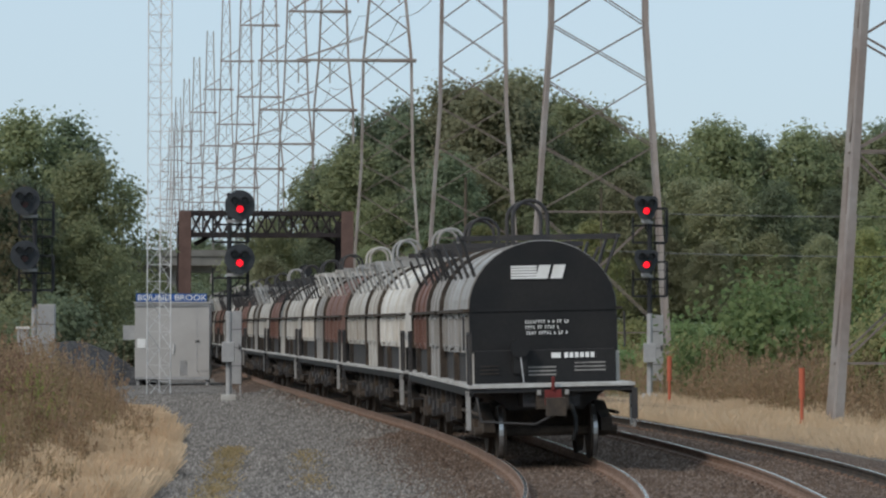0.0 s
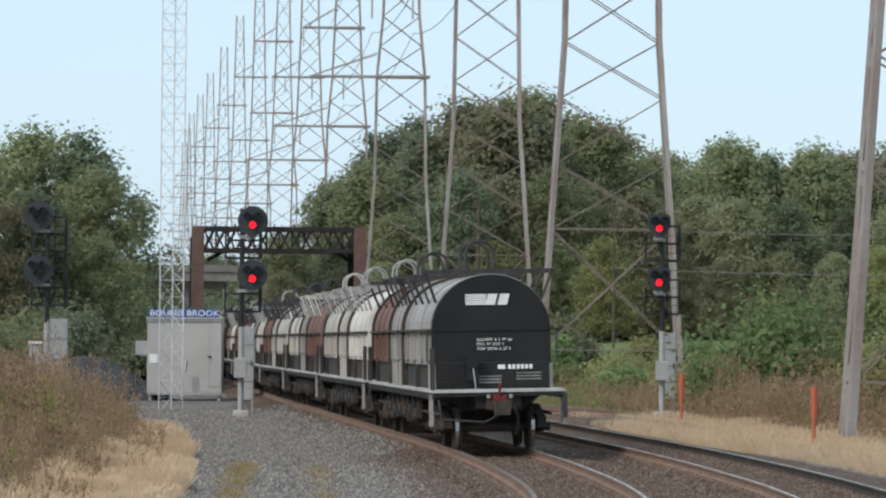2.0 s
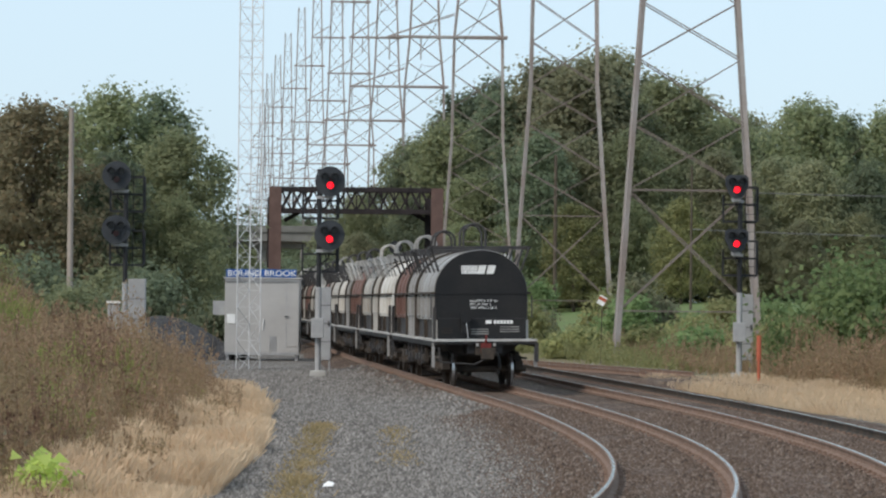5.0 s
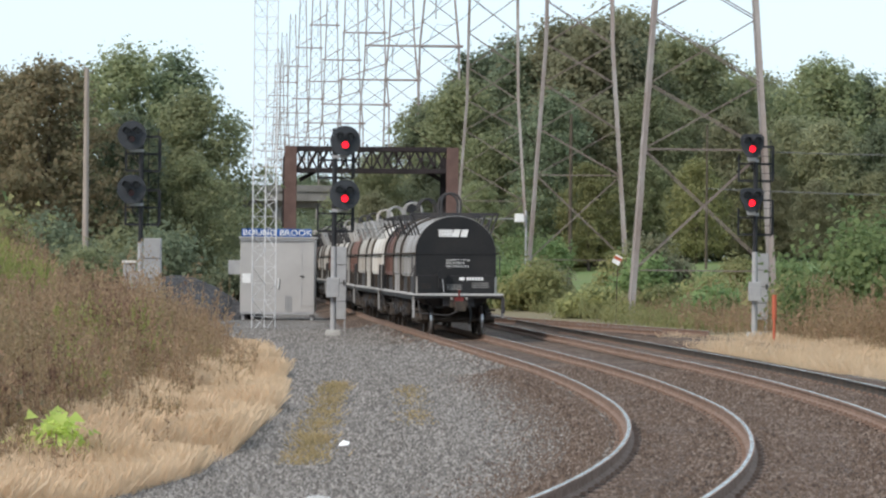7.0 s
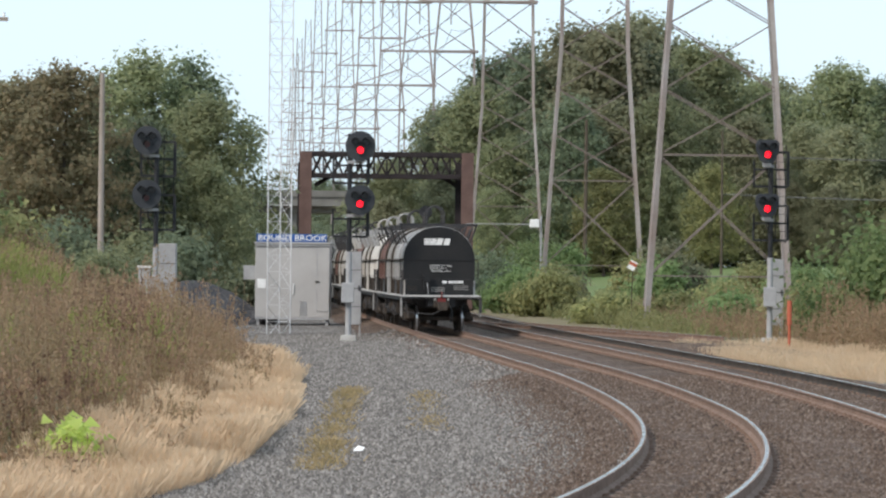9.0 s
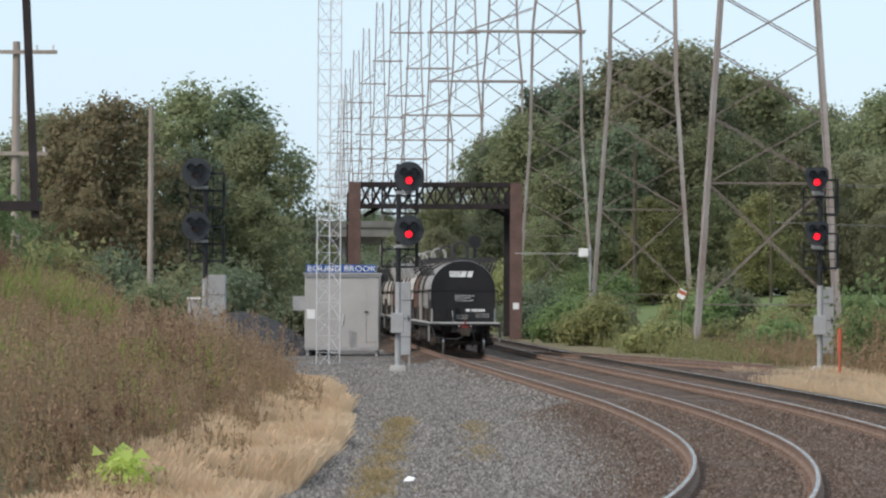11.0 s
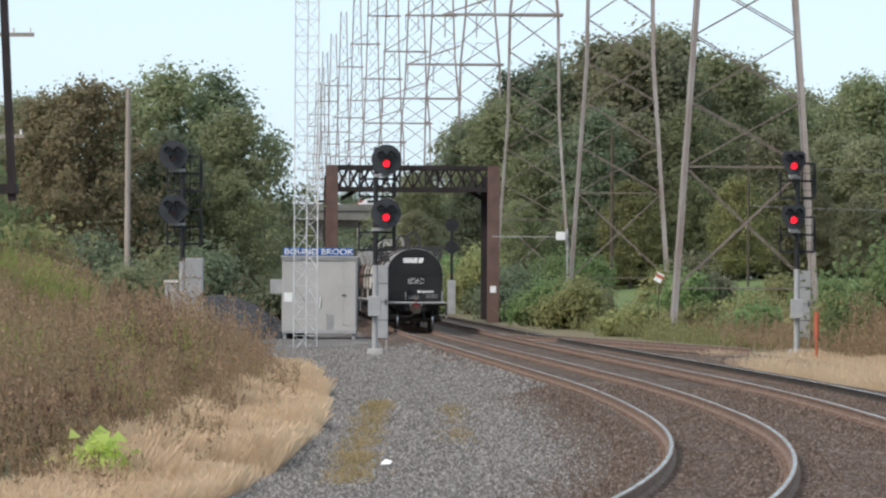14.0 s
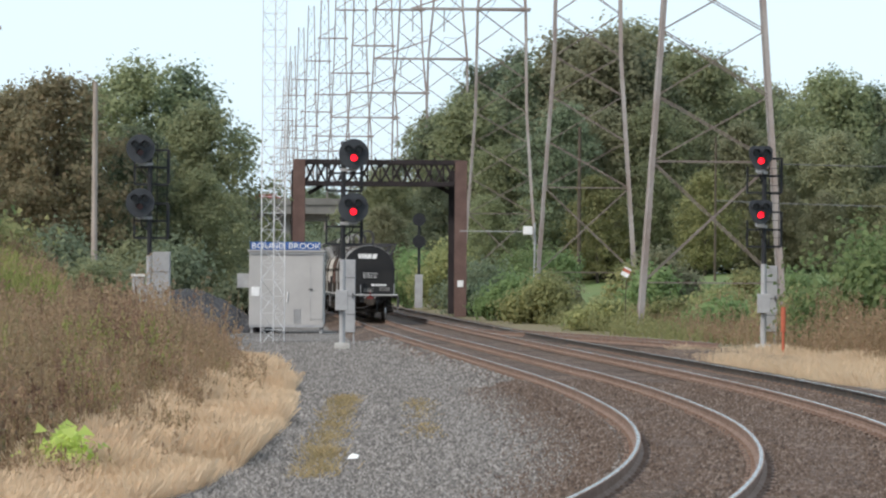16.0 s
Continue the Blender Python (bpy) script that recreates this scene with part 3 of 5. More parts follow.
    for e in (-1, 1):
        def coupler(g, e=e):
            g.box((0, e * (half + 0.12), 0.84), (0.16, 0.5, 0.2))
            g.box((0, e * (half + 0.38), 0.84), (0.3, 0.2, 0.28))
            g.box((0, e * (half - 0.15), 0.95), (0.5, 0.3, 0.3))
        part("coupler", cached(f"coupler{e}", coupler, M["grime"]), None, car, "knuckle coupler")
    # trainline hose and brake rigging at the ends
    def hose(g):
        pts = [Vector((0.28, -half - 0.05, 0.85)), Vector((0.33, -half - 0.2, 0.65)), Vector((0.32, -half - 0.25, 0.45)), Vector((0.28, -half - 0.2, 0.32))]
        g.path(pts, 0.035, 6)
    part("brake_hose", cached("hose", hose, M["rubber"]), None, car)
    part("uncoupling_lever", cached("lever", lambda g: g.path([Vector((-1.2, -half, 1.0)), Vector((-1.15, -half - 0.08, 0.62)), Vector((-0.3, -half - 0.1, 0.56)), Vector((0, -half - 0.3, 0.72))], 0.022), M["steel_dark"]), None, car)
    part("brake_wheel", cached("brakewheel", lambda g: (g.tube((-0.42, -half + 0.75, 1.75), (-0.42, -half + 0.82, 1.75), 0.15, 20), g.box((-0.42, -half + 0.9, 1.6), (0.22, 0.2, 0.5))), M["black"]), None, car)
    part("end_bulkhead", cached("bulkhead", lambda g: g.box((0, -half + 1.02, 1.45), (2.28, 0.1, 0.52)), M["black"]), None, car)
    if last:
        y = h0 - 0.045
        for k in range(5):
            part("emblem_stripe", Geo().box((-0.30, y, 2.97 + 0.044 * (k - 2)), (0.42, 0.02, 0.033)), M["white"], car, "white stripe of the emblem")
        for x0 in (-0.11, 0.13):
            g = Geo()
            pts = [(x0, -0.11), (x0 + 0.06, 0.11), (x0 + 0.25, 0.11), (x0 + 0.19, -0.11)]
            g.add([Vector((x, y + w, 2.97 + z)) for w in (-0.01, 0.01) for x, z in pts],
                          [(0, 1, 2, 3), (7, 6, 5, 4), (0, 4, 5, 1), (1, 5, 6, 2), (2, 6, 7, 3), (3, 7, 4, 0)])
            part("emblem_block", g, M["white"], car, "white slanted emblem block")
        g = Geo()
        rnd = random.Random(5)
        for row, (z, x0, x1) in enumerate(((2.17, -0.30, 0.42), (2.08, -0.30, 0.24), (1.99, -0.28, 0.36))):
            x = x0
            k = 0
            while x < x1:
                g.box((x + 0.013, y, z), (0.012, 0.012, 0.055)).box((x + 0.026, y, z + rnd.choice((0.02, 0.0, -0.02))), (0.022, 0.012, 0.014))
                k += 1
                x += 0.042 if k % rnd.choice((3, 4, 5)) else 0.075
        tagged(part("stencil_line", g, M["white"], car, "white stencilled lines"), kind="stuff")
        g = Geo()
        x = 0.1
        for w in (0.15, 0.06, 0.06, 0.06, 0.06, 0.06, 0.06):
            g.box((x + w / 2, -half + 0.96, 1.625), (w, 0.012, 0.085))
            x += w + (0.06 if w > 0.1 else 0.025)
        tagged(part("car_marking", g, M["white"], car, "white car marking"), kind="stuff")
        for z in (1.50, 1.44, 1.38):
            part("stencil_line", Geo().box((0.72, -half + 0.96, z), (0.5, 0.012, 0.025)), M["faded"], car, "faded small stencil line")
            part("stencil_line", Geo().box((-0.05, -half + 0.96, z - 0.06), (0.45, 0.012, 0.025)), M["faded"], car)
            part("stencil_line", Geo().box((-0.9, -half + 0.96, z - 0.03), (0.3, 0.012, 0.02)), M["grime"], car)
        g = Geo()
        g.box((0, -half - 0.02, 0.98), (0.26, 0.04, 0.24)).tube((0, -half - 0.05, 1.1), (0, -half - 0.1, 1.3), 0.03, 6)
        part("end_marker", g, M["red"], car, "red end marker by the coupler")
        g = Geo()
        g.bar((1.3, -half + 0.05, 1.1), (1.3, -half + 0.05, 0.62), 0.09)
        part("corner_post", g, M["steel_dark"], car)
        part("end_band", Geo().box((0, h0 - 0.035, SPRING), (2.3, 0.03, 0.05)), M["black"], car)
        part("chain", Geo().bar((-0.42, -half + 0.72, 1.6), (-0.4, -half + 0.5, 1.2), 0.018), M["galvanised"], car)
        for s in (-1, 1):
            part("cross_key", Geo().box((s * 0.22, -half - 0.03, 1.06), (0.06, 0.03, 0.08)), M["faded"], car, "small pale tag")
            part("grab_iron", Geo().path([Vector((s * 1.3, h0 - 0.04, 1.75)), Vector((s * 1.3, h0 - 0.12, 1.75)), Vector((s * 1.3, h0 - 0.12, 2.3)), Vector((s * 1.3, h0 - 0.04, 2.3))], 0.018), M["steel_dark"], car)
        # bright treads of the rearmost wheels
        for s in (-1, 1):
            g = Geo()
            g.tube((s * 0.722, 0, 0), (s * 0.79, 0, 0), 0.417, 28)
            rim = part("tread", g, M["wheel_rim"], WHEELS[0][0], "bright worn tread")
    return car


PALETTE = [("grey_hood", "brown_hood"), ("white_hood", "light_hood"), ("brown_hood", "white_hood"), ("light_hood", "brown_hood"), ("light_hood", "light_hood"),
           ("brown_hood", "brown_hood"), ("white_hood", "brown_hood"), ("brown_hood", "brown_hood"), ("light_hood", "brown_hood"), ("white_hood", "grey_hood"), ("grey_hood", "grey_hood")]
for i_, c_ in enumerate(PALETTE):
    coil_car(i_, c_)


# ---- signals ----
def signal(x, y, z, lit, off, name_label, round_target=True, heads=(6.75, 4.9)):
    s = thing("signal_mast", name_label, "railway signal", Matrix.Translation((x, y, z)), group="colour light signals")
    part("base", Geo().loft([[Vector((a * w, b * w, h)) for a, b in ((-1, -1), (1, -1), (1, 1), (-1, 1))] for w, h in ((0.3, -0.1), (0.24, 0.35))]), M["concrete"], s, "concrete footing", bevel=0.02)
    part("mast", Geo().tube((0, 0, 0.3), (0, 0, 7.0), 0.085, 14), M["signal_black"], s, "dark steel mast")
    part("mast_sleeve", Geo().tube((0, 0, 0.3), (0, 0, 3.1), 0.1, 14), M["galvanised"], s, "galvanised lower sleeve")
    part("junction_box", Geo().box((-0.02, -0.2, 1.75), (0.42, 0.25, 0.66)), M["galvanised"], s, "pale grey junction box", bevel=0.02)
    for hz in heads:
        if round_target:
            shell = Geo().tube((off, -0.35, hz), (off, -0.30, hz), 0.5, 32)
        else:
            rim = [(0.3, 0.38), (0.4, 0.28), (0.4, 0.02), (0.24, -0.34), (0.12, -0.42), (-0.12, -0.42), (-0.24, -0.34), (-0.4, 0.02), (-0.4, 0.28), (-0.3, 0.38)]
            shell = Geo().loft([[Vector((off + a_, yy, hz + b_)) for a_, b_ in rim] for yy in (-0.35, -0.30)])
        head = part("signal_head", shell.box((off, -0.18, hz), (0.5, 0.24, 0.55)), M["target"], s, "round black target with three lenses" if round_target else "three-cornered black head with three lenses")
        for j, (dx, dz) in enumerate(((-0.17, 0.14), (0.17, 0.14), (0.0, -0.13))):
            on = lit and j == 2
            part("lens", Geo().tube((off + dx, -0.37, hz + dz), (off + dx, -0.352, hz + dz), 0.11 if on else 0.105, 18), M["lamp_red"] if on else (M["lens_dim"] if j == 2 else M["lens_dark"]), head, "glowing red lens" if on else "unlit lens")
            g = Geo()
            ring = [(math.cos(math.radians(a)), math.sin(math.radians(a))) for a in range(-10, 191, 20)]
            outer = [[Vector((off + dx + 0.145 * c, yy, hz + dz + 0.145 * q)) for c, q in ring] + [Vector((off + dx + 0.125 * c, yy, hz + dz + 0.125 * q)) for c, q in reversed(ring)] for yy in (-0.36, -0.62)]
            g.loft(outer)
            part("hood", g, M["signal_black"], head, "lens hood")
        part("bracket", Geo().box((off / 2, -0.1, hz - 0.52), (abs(off) + 0.2, 0.1, 0.1)).box((off, -0.18, hz - 0.42), (0.3, 0.2, 0.2)), M["galvanised"], s, "grey mounting bracket")
        for zz in (hz - 1.2, hz - 0.62, hz - 0.02):
            part("platform_rail", Geo().bar((-0.55 if zz < hz - 0.1 else 0.1, 0.25, zz), (0.62, 0.25, zz), 0.065), M["signal_black"], s)
        for xx, zt, w in ((-0.55, hz - 0.3, 0.065), (0.62, hz, 0.085)):
            part("platform_post", Geo().bar((xx, 0.25, hz - 1.2), (xx, 0.25, zt), w), M["signal_black"], s)
        part("cable", Geo().path([Vector((off, -0.1, hz - 0.5)), Vector((off * 0.9, -0.12, hz - 0.75)), Vector((0, -0.1, hz - 1.0))], 0.03), M["rubber"], s)
        part("platform", Geo().box((0.03, 0.3, hz - 1.22), (1.15, 0.35, 0.04)), M["signal_black"], s, "grated platform")
    g = Geo()
    for xx in (0.22, 0.56):
        g.bar((xx, 0.4, 3.6), (xx, 0.4, 7.0), 0.03)
    for k in range(11):
        g.bar((0.22, 0.4, 3.7 + 0.3 * k), (0.56, 0.4, 3.7 + 0.3 * k), 0.02)
    part("ladder", g, M["signal_black"], s, "steel ladder")
    return s


def relay_case(x, y, z, w, h, leg=0.35):
    c = thing("relay_case", "tall galvanised relay case beside a signal", "equipment case", Matrix.Translation((x, y, z)), group="relay cases")
    part("case", Geo().box((0, 0, leg + h / 2), (w, 0.5, h)), M["galvanised"], c, bevel=0.02)
    for k in range(1, 4):
        part("seam", Geo().box((0, -0.253, leg + h * k / 4), (w, 0.012, 0.02)), M["steel_dark"], c)
    part("door_handle", Geo().box((w * 0.35, -0.27, leg + h * 0.5), (0.04, 0.04, 0.2)), M["steel_dark"], c)
    for sx in (-1, 1):
        part("leg", Geo().box((sx * (w / 2 - 0.05), 0, leg / 2), (0.06, 0.4, leg + 0.15)), M["galvanised"], c)


signal(-1.82, 99.0, -0.5, True, 0.35, "two-headed signal showing two red lights by the track", heads=(6.58, 4.81))
signal(12.55, 102.5, -0.53, True, -0.16, "two-headed signal showing two red lights by the bushes", False)
signal(-8.55, 103.2, -0.38, False, -0.30, "two-headed signal with unlit lenses in the weeds")
relay_case(-1.78, 107.0, -0.38, 0.54, 2.6, 0.42)
relay_case(13.0, 104.5, -0.38, 0.5, 2.3, 0.6)
relay_case(-8.27, 105.0, -0.3, 0.6, 2.8)
g = thing("battery_box", "pale grey metal box in the weeds by the signal", "equipment box", Matrix.Translation((-9.12, 105.5, 0.2)))
part("body", Geo().box((0, 0, 0.9), (0.42, 0.45, 1.8)), M["galvanised"], g, bevel=0.03)
part("lid", Geo().box((0, -0.02, 1.83), (0.48, 0.52, 0.08)), M["white"], g)
# the farther signal, seen from its back
s2 = thing("signal_mast", "distant two-headed signal beyond the gantry", "railway signal", Matrix.Translation((1.45, 205, 0.0)), group="colour light signals")
part("mast", Geo().tube((0, 0, 0), (0, 0, 6.2), 0.1, 10), M["signal_black"], s2)
for hz in (5.9, 4.4):
    part("signal_head", Geo().tube((0, -0.3, hz), (0, -0.24, hz), 0.45, 20).box((0, -0.1, hz), (0.4, 0.3, 0.5)), M["signal_black"], s2)
part("case", Geo().box((0, 0, 1.0), (0.55, 0.5, 2.3)), M["galvanised"], s2, "pale grey case", bevel=0.02)

# ---- equipment bungalow with its name board ----
BX, BY = -4.66, 126.0
b = thing("equipment_bungalow", "pale grey metal equipment bungalow on short legs", "equipment shed", Matrix.Translation((BX - 0.02, BY, -0.38)))
part("body", Geo().box((0, 1.4, 1.88), (3.14, 2.6, 3.1)), M["house"], b, bevel=0.03)
part("roof", Geo().box((0, 1.4, 3.46), (3.26, 2.75, 0.08)), M["house"], b, bevel=0.02)
part("door", Geo().box((1.28, 0.09, 1.95), (0.5, 0.025, 2.7)), M["house"], b, "flush metal door")
part("door_handle", Geo().box((1.03, 0.05, 1.85), (0.16, 0.05, 0.05)), M["steel_dark"], b)
part("hinge_strip", Geo().box((1.02, 0.085, 1.95), (0.03, 0.04, 2.75)), M["galvanised"], b)
part("gutter", Geo().box((0, 0.06, 3.36), (3.16, 0.06, 0.05)), M["galvanised"], b)
part("conduit", Geo().tube((0.02, 0.06, 1.3), (0.06, 0.06, 1.75), 0.02, 6), M["white"], b)
for sx in (0.0, 0.08, 0.16, 0.24):
    part("vent_slat", Geo().box((0.33 + sx, 0.085, 0.72), (0.03, 0.03, 0.62)), M["galvanised"], b)
part("skirt", Geo().box((0, 0.13, 0.29), (3.1, 0.1, 0.1)), M["galvanised"], b)
part("side_cabinet", Geo().box((-1.85, 1.0, 2.2), (0.5, 0.6, 0.6)), M["galvanised"], b, "side vent cabinet")
part("notice", Geo().box((-1.3, 0.085, 1.75), (0.35, 0.01, 0.4)), M["white"], b, "white notice")
for sx in (-1.45, 1.45):
    for sy in (0.25, 2.5):
        part("leg", Geo().box((sx, sy, 0.12), (0.12, 0.12, 0.45)), M["galvanised"], b)
sign = thing("name_board", "blue station name board with white letters on the bungalow", "sign", Matrix.Translation((BX - 0.02, BY, -0.38)))
part("board", Geo().box((-0.05, 0.05, 3.67), (2.95, 0.05, 0.34)), M["blue"], sign, "blue board")
me = lettering("BOUND BROOK", 0.38, 0.006)
me.materials.append(M["white"])
o = part("lettering", me, None, sign, "white capital letters", kind="stuff")
o.matrix_basis = Matrix.Translation((-0.02, 0.015, 3.66)) @ Matrix.Rotation(radians(90), 4, "X") @ Matrix.Diagonal((1.04, 0.9, 1, 1))

# ---- antenna tower ----
a = thing("antenna_tower", "slender triangular white lattice antenna tower", "radio tower", Matrix.Translation((-4.49, 108.0, -0.5)))
LEGS = [(-0.42, -0.2), (0.42, -0.2), (0.0, 0.5)]
for lx, ly in LEGS:
    part("leg", Geo().tube((lx, ly, 0), (lx, ly, 24), 0.024, 6), M["pale_metal"], a)
for f_ in range(3):
    p, q = LEGS[f_], LEGS[(f_ + 1) % 3]
    for k in range(40):
        z0 = 0.6 * k
        part("brace", Geo().bar((*p, z0), (*q, z0), 0.013), M["pale_metal"], a)
        u_, w_ = (p, q) if k % 2 else (q, p)
        part("brace", Geo().bar((*u_, z0), (*w_, z0 + 0.6), 0.015), M["pale_metal"], a)

# ---- signal gantry over the tracks ----
GY = 182.0
gn = thing("gantry", "brown riveted steel gantry spanning the tracks", "signal bridge", Matrix.Translation((0, GY, 0)))
GL, GR, GT = -6.0, 3.8, 9.05
for gx in (GL, GR):
    part("column", Geo().box((gx, -0.6, GT / 2 - 0.2), (0.74, 0.4, GT + 0.4)), M["gantry"], gn, "brown plate column", bevel=0.02)
    sx = -1 if gx < 0 else 1
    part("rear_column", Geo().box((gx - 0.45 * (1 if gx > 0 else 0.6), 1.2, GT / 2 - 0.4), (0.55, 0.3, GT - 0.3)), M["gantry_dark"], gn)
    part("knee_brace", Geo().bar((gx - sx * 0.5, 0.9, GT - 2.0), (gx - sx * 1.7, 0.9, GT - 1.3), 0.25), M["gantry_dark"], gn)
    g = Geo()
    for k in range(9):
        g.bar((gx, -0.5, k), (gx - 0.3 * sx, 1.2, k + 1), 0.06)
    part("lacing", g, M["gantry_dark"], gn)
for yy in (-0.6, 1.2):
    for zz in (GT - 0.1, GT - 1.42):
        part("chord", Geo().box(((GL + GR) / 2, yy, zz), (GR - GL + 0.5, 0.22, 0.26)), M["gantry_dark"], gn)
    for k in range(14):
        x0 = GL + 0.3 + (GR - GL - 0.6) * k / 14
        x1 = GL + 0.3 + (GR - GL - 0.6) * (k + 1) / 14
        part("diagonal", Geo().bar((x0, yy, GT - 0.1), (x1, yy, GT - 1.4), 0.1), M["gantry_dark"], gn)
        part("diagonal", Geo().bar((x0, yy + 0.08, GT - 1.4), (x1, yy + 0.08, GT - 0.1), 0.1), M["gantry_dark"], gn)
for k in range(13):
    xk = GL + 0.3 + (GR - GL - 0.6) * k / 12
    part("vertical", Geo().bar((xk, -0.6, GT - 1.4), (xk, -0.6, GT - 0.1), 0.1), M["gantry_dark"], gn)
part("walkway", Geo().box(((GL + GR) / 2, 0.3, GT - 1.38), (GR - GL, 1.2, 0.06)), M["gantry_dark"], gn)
part("number_plate", Geo().box((GR, -0.83, 1.6), (0.36, 0.03, 0.4)), M["white"], gn, "small white notice plate")
for k in range(7):
    part("insulator_bracket", Geo().box((GL + 1 + 1.2 * k, 0.2, GT + 0.1), (0.1, 0.1, 0.25)), M["gantry_dark"], gn)


# ---- transmission pylons ----
PANELS = [0, 1.85, 7.2, 10.1, 13.0, 15.5, 18.2, 21.0, 24.0, 26.5, 29.0, 31.5, 34.0, 36.5, 39.0, 41.5, 44.0, 47.0, 50.0, 53.0, 56.0, 60.0]


def half_width(z):
    return float(np.interp(z, [-1, 0, 15.5, 24, 29, 34, 39, 60], [3.24, 3.17, 2.11, 1.98, 1.5, 1.35, 1.1, 0.6]))


def pylon_parts(p, thick, fine):
    def corner(i, z):
        w = half_width(z)
        return Vector((w * (-1, 1, 1, -1)[i], w * 0.18 * (-1, -1, 1, 1)[i], z))
    for i in range(4):
        g = Geo()
        for z0, z1 in ((-1.0, 15.5), (15.5, 24.0), (24.0, 29.0), (29.0, 39.0), (39.0, 60.0)):
            g.bar(corner(i, z0), corner(i, z1), thick)
        part("leg", g, M["pylon"], p, "weathered angle-iron leg")
        part("footing_sleeve", Geo().bar(corner(i, -0.6), corner(i, 5.6 if i < 2 else 1.0), thick * 1.15), M["pylon"], p, "sleeved lower leg")
    for i in range(4):
        j = (i + 1) % 4
        rest = Geo()
        w = thick * (0.26 if i % 2 == 0 else 0.2)
        for k, (z0, z1) in enumerate(zip(PANELS, PANELS[1:])):
            if k == 0:
                continue
            lines = [(corner(i, z0), corner(j, z1)), (corner(j, z0), corner(i, z1))]
            if k in (1, 2, 8, 12, 16, 20):
                lines.append((corner(i, z0), corner(j, z0)))
            for a_, b_ in lines:
                if fine and z0 < 28:
                    part("brace", Geo().bar(a_, b_, w), M["brace"], p)
                else:
                    rest.bar(a_, b_, w)
        tagged(part("bracing", rest, M["brace"], p, "crossed diagonal bracing"), kind="stuff")
    for z, reach in ((24.0, 5.5), (34.0, 3.2), (44.0, 3.0)):
        w = half_width(z)
        g = Geo()
        for yy in (-0.5, 0.5):
            g.bar((-w - reach, yy * 0.3, z), (w + 0.4, yy * 1.6, z), thick * 0.9)
            g.bar((-w - reach, yy * 0.3, z), (-w, yy * 1.6, z + 1.9), thick * 0.4)
        arm = part("crossarm", g, M["pylon"], p, "crossarm reaching over the tracks")
        for r in (0.97, 0.5):
            part("insulator", Geo().tube((-w - reach * r, 0, z - 0.05), (-w - reach * r, 0, z - 1.9), 0.07, 6), M["galvanised"], arm, "insulator string")


PYLON_Y = [75 + 57 * k for k in range(15)]
PYLON_X = [17.0, 13.86, 11.9, 8.4, 4.9, 1.3, -2.2, -6.3, -10.5, -14.7, -19.0, -23.0, -27.0, -30.0, -33.0]
PYLON_Z = [-0.65, 0.0, 0.5, 0.0, 0.0] + [0.0] * 10
near_pylon = far_pylon = None
for k, (x, y) in enumerate(zip(PYLON_X, PYLON_Y)):
    place = Matrix.Translation((x, y, PYLON_Z[k]))
    if k == 0 or k == 5:
        p = thing("pylon", "tall weathered lattice power pylon beside the railway" if k == 0 else "distant lattice power pylon in the row", "pylon", group="row of pylons")
        pylon_parts(p, 0.19, k == 0)
        p.matrix_basis = place
        if k == 0:
            near_pylon = p
        else:
            far_pylon = p
    else:
        copy_thing(near_pylon if k < 5 else far_pylon, place)


def line_x(y):
    return float(np.interp(y, PYLON_Y, PYLON_X))


wires = thing("power_lines", "thin power lines strung between the pylon arms", "power lines")
for z, reach in ((22.0, 5.3), (22.0, 2.7), (32.0, 3.1), (42.0, 2.9)):
    for k in range(9):
        pts = []
        for i in range(9):
            t = i / 8
            y = 75 + 57 * (k + t)
            pts.append(Vector((line_x(y) - half_width(z + 2) - reach, y, z - 0.3 - 1.6 * 4 * t * (1 - t))))
        part("wire", Geo().path(pts, 0.025, 3), M["wire"], wires)


# ---- poles, markers, boxes ----
def pole(x, y, z0, top, r, label, arms=(), skin="wood"):
    p = thing("utility_pole", label, "utility pole", Matrix.Translation((x, y, z0)))
    part("shaft", Geo().tube((0, 0, -0.3), (0, 0, top - z0), r, 12, r * 0.7), M[skin], p)
    for z, w in arms:
        arm = part("crossarm", Geo().box((0, -r, z - z0), (w, 0.12, 0.14)), M["wood"], p)
        for s in (-0.9, -0.5, 0.5, 0.9):
            part("insulator", Geo().tube((s * w / 2, -r, z - z0 + 0.05), (s * w / 2, -r, z - z0 + 0.25), 0.05, 8), M["white"], arm)


pole(-12.25, 121, -0.2, 9.8, 0.14, "bare weathered wooden pole among the trees")
pole(-16.4, 112, 0.5, 11.6, 0.2, "wooden utility pole with crossarms", ((11.2, 3.1), (7.4, 2.4)))
pole(12.1, 200, 0.5, 12.1, 0.15, "weathered wooden pole behind the pylons", skin="bark")
pole(24.4, 230, 1.5, 12.9, 0.11, "slim wooden pole before the wood", skin="bark")
pole(72.0, 212, 1.5, 13.2, 0.14, "wooden pole at the field's edge")
cb = thing("overhead_cables", "thin grey cables slung between wooden poles", "cables")
for z in (11.0, 8.0):
    part("cable", Geo().path([Vector((24.4 + 47.6 * t, 230 - 18 * t, z - 2.4 * t * (1 - t))) for t in (k / 10 for k in range(11))], 0.035, 5), M["wire"], cb)
ws_ = thing("warning_sign", "small red and white sign tilted on a thin post", "sign", Matrix.Translation((10.0, 131.5, ground_z(10.0, 131.5))))
part("post", Geo().tube((0, 0.03, -0.2), (0.05, 0.03, 2.6), 0.022, 8), M["bark"], ws_)
tilt = Matrix.Translation((0.04, 0, 2.75)) @ Matrix.Rotation(radians(28), 4, "Y")
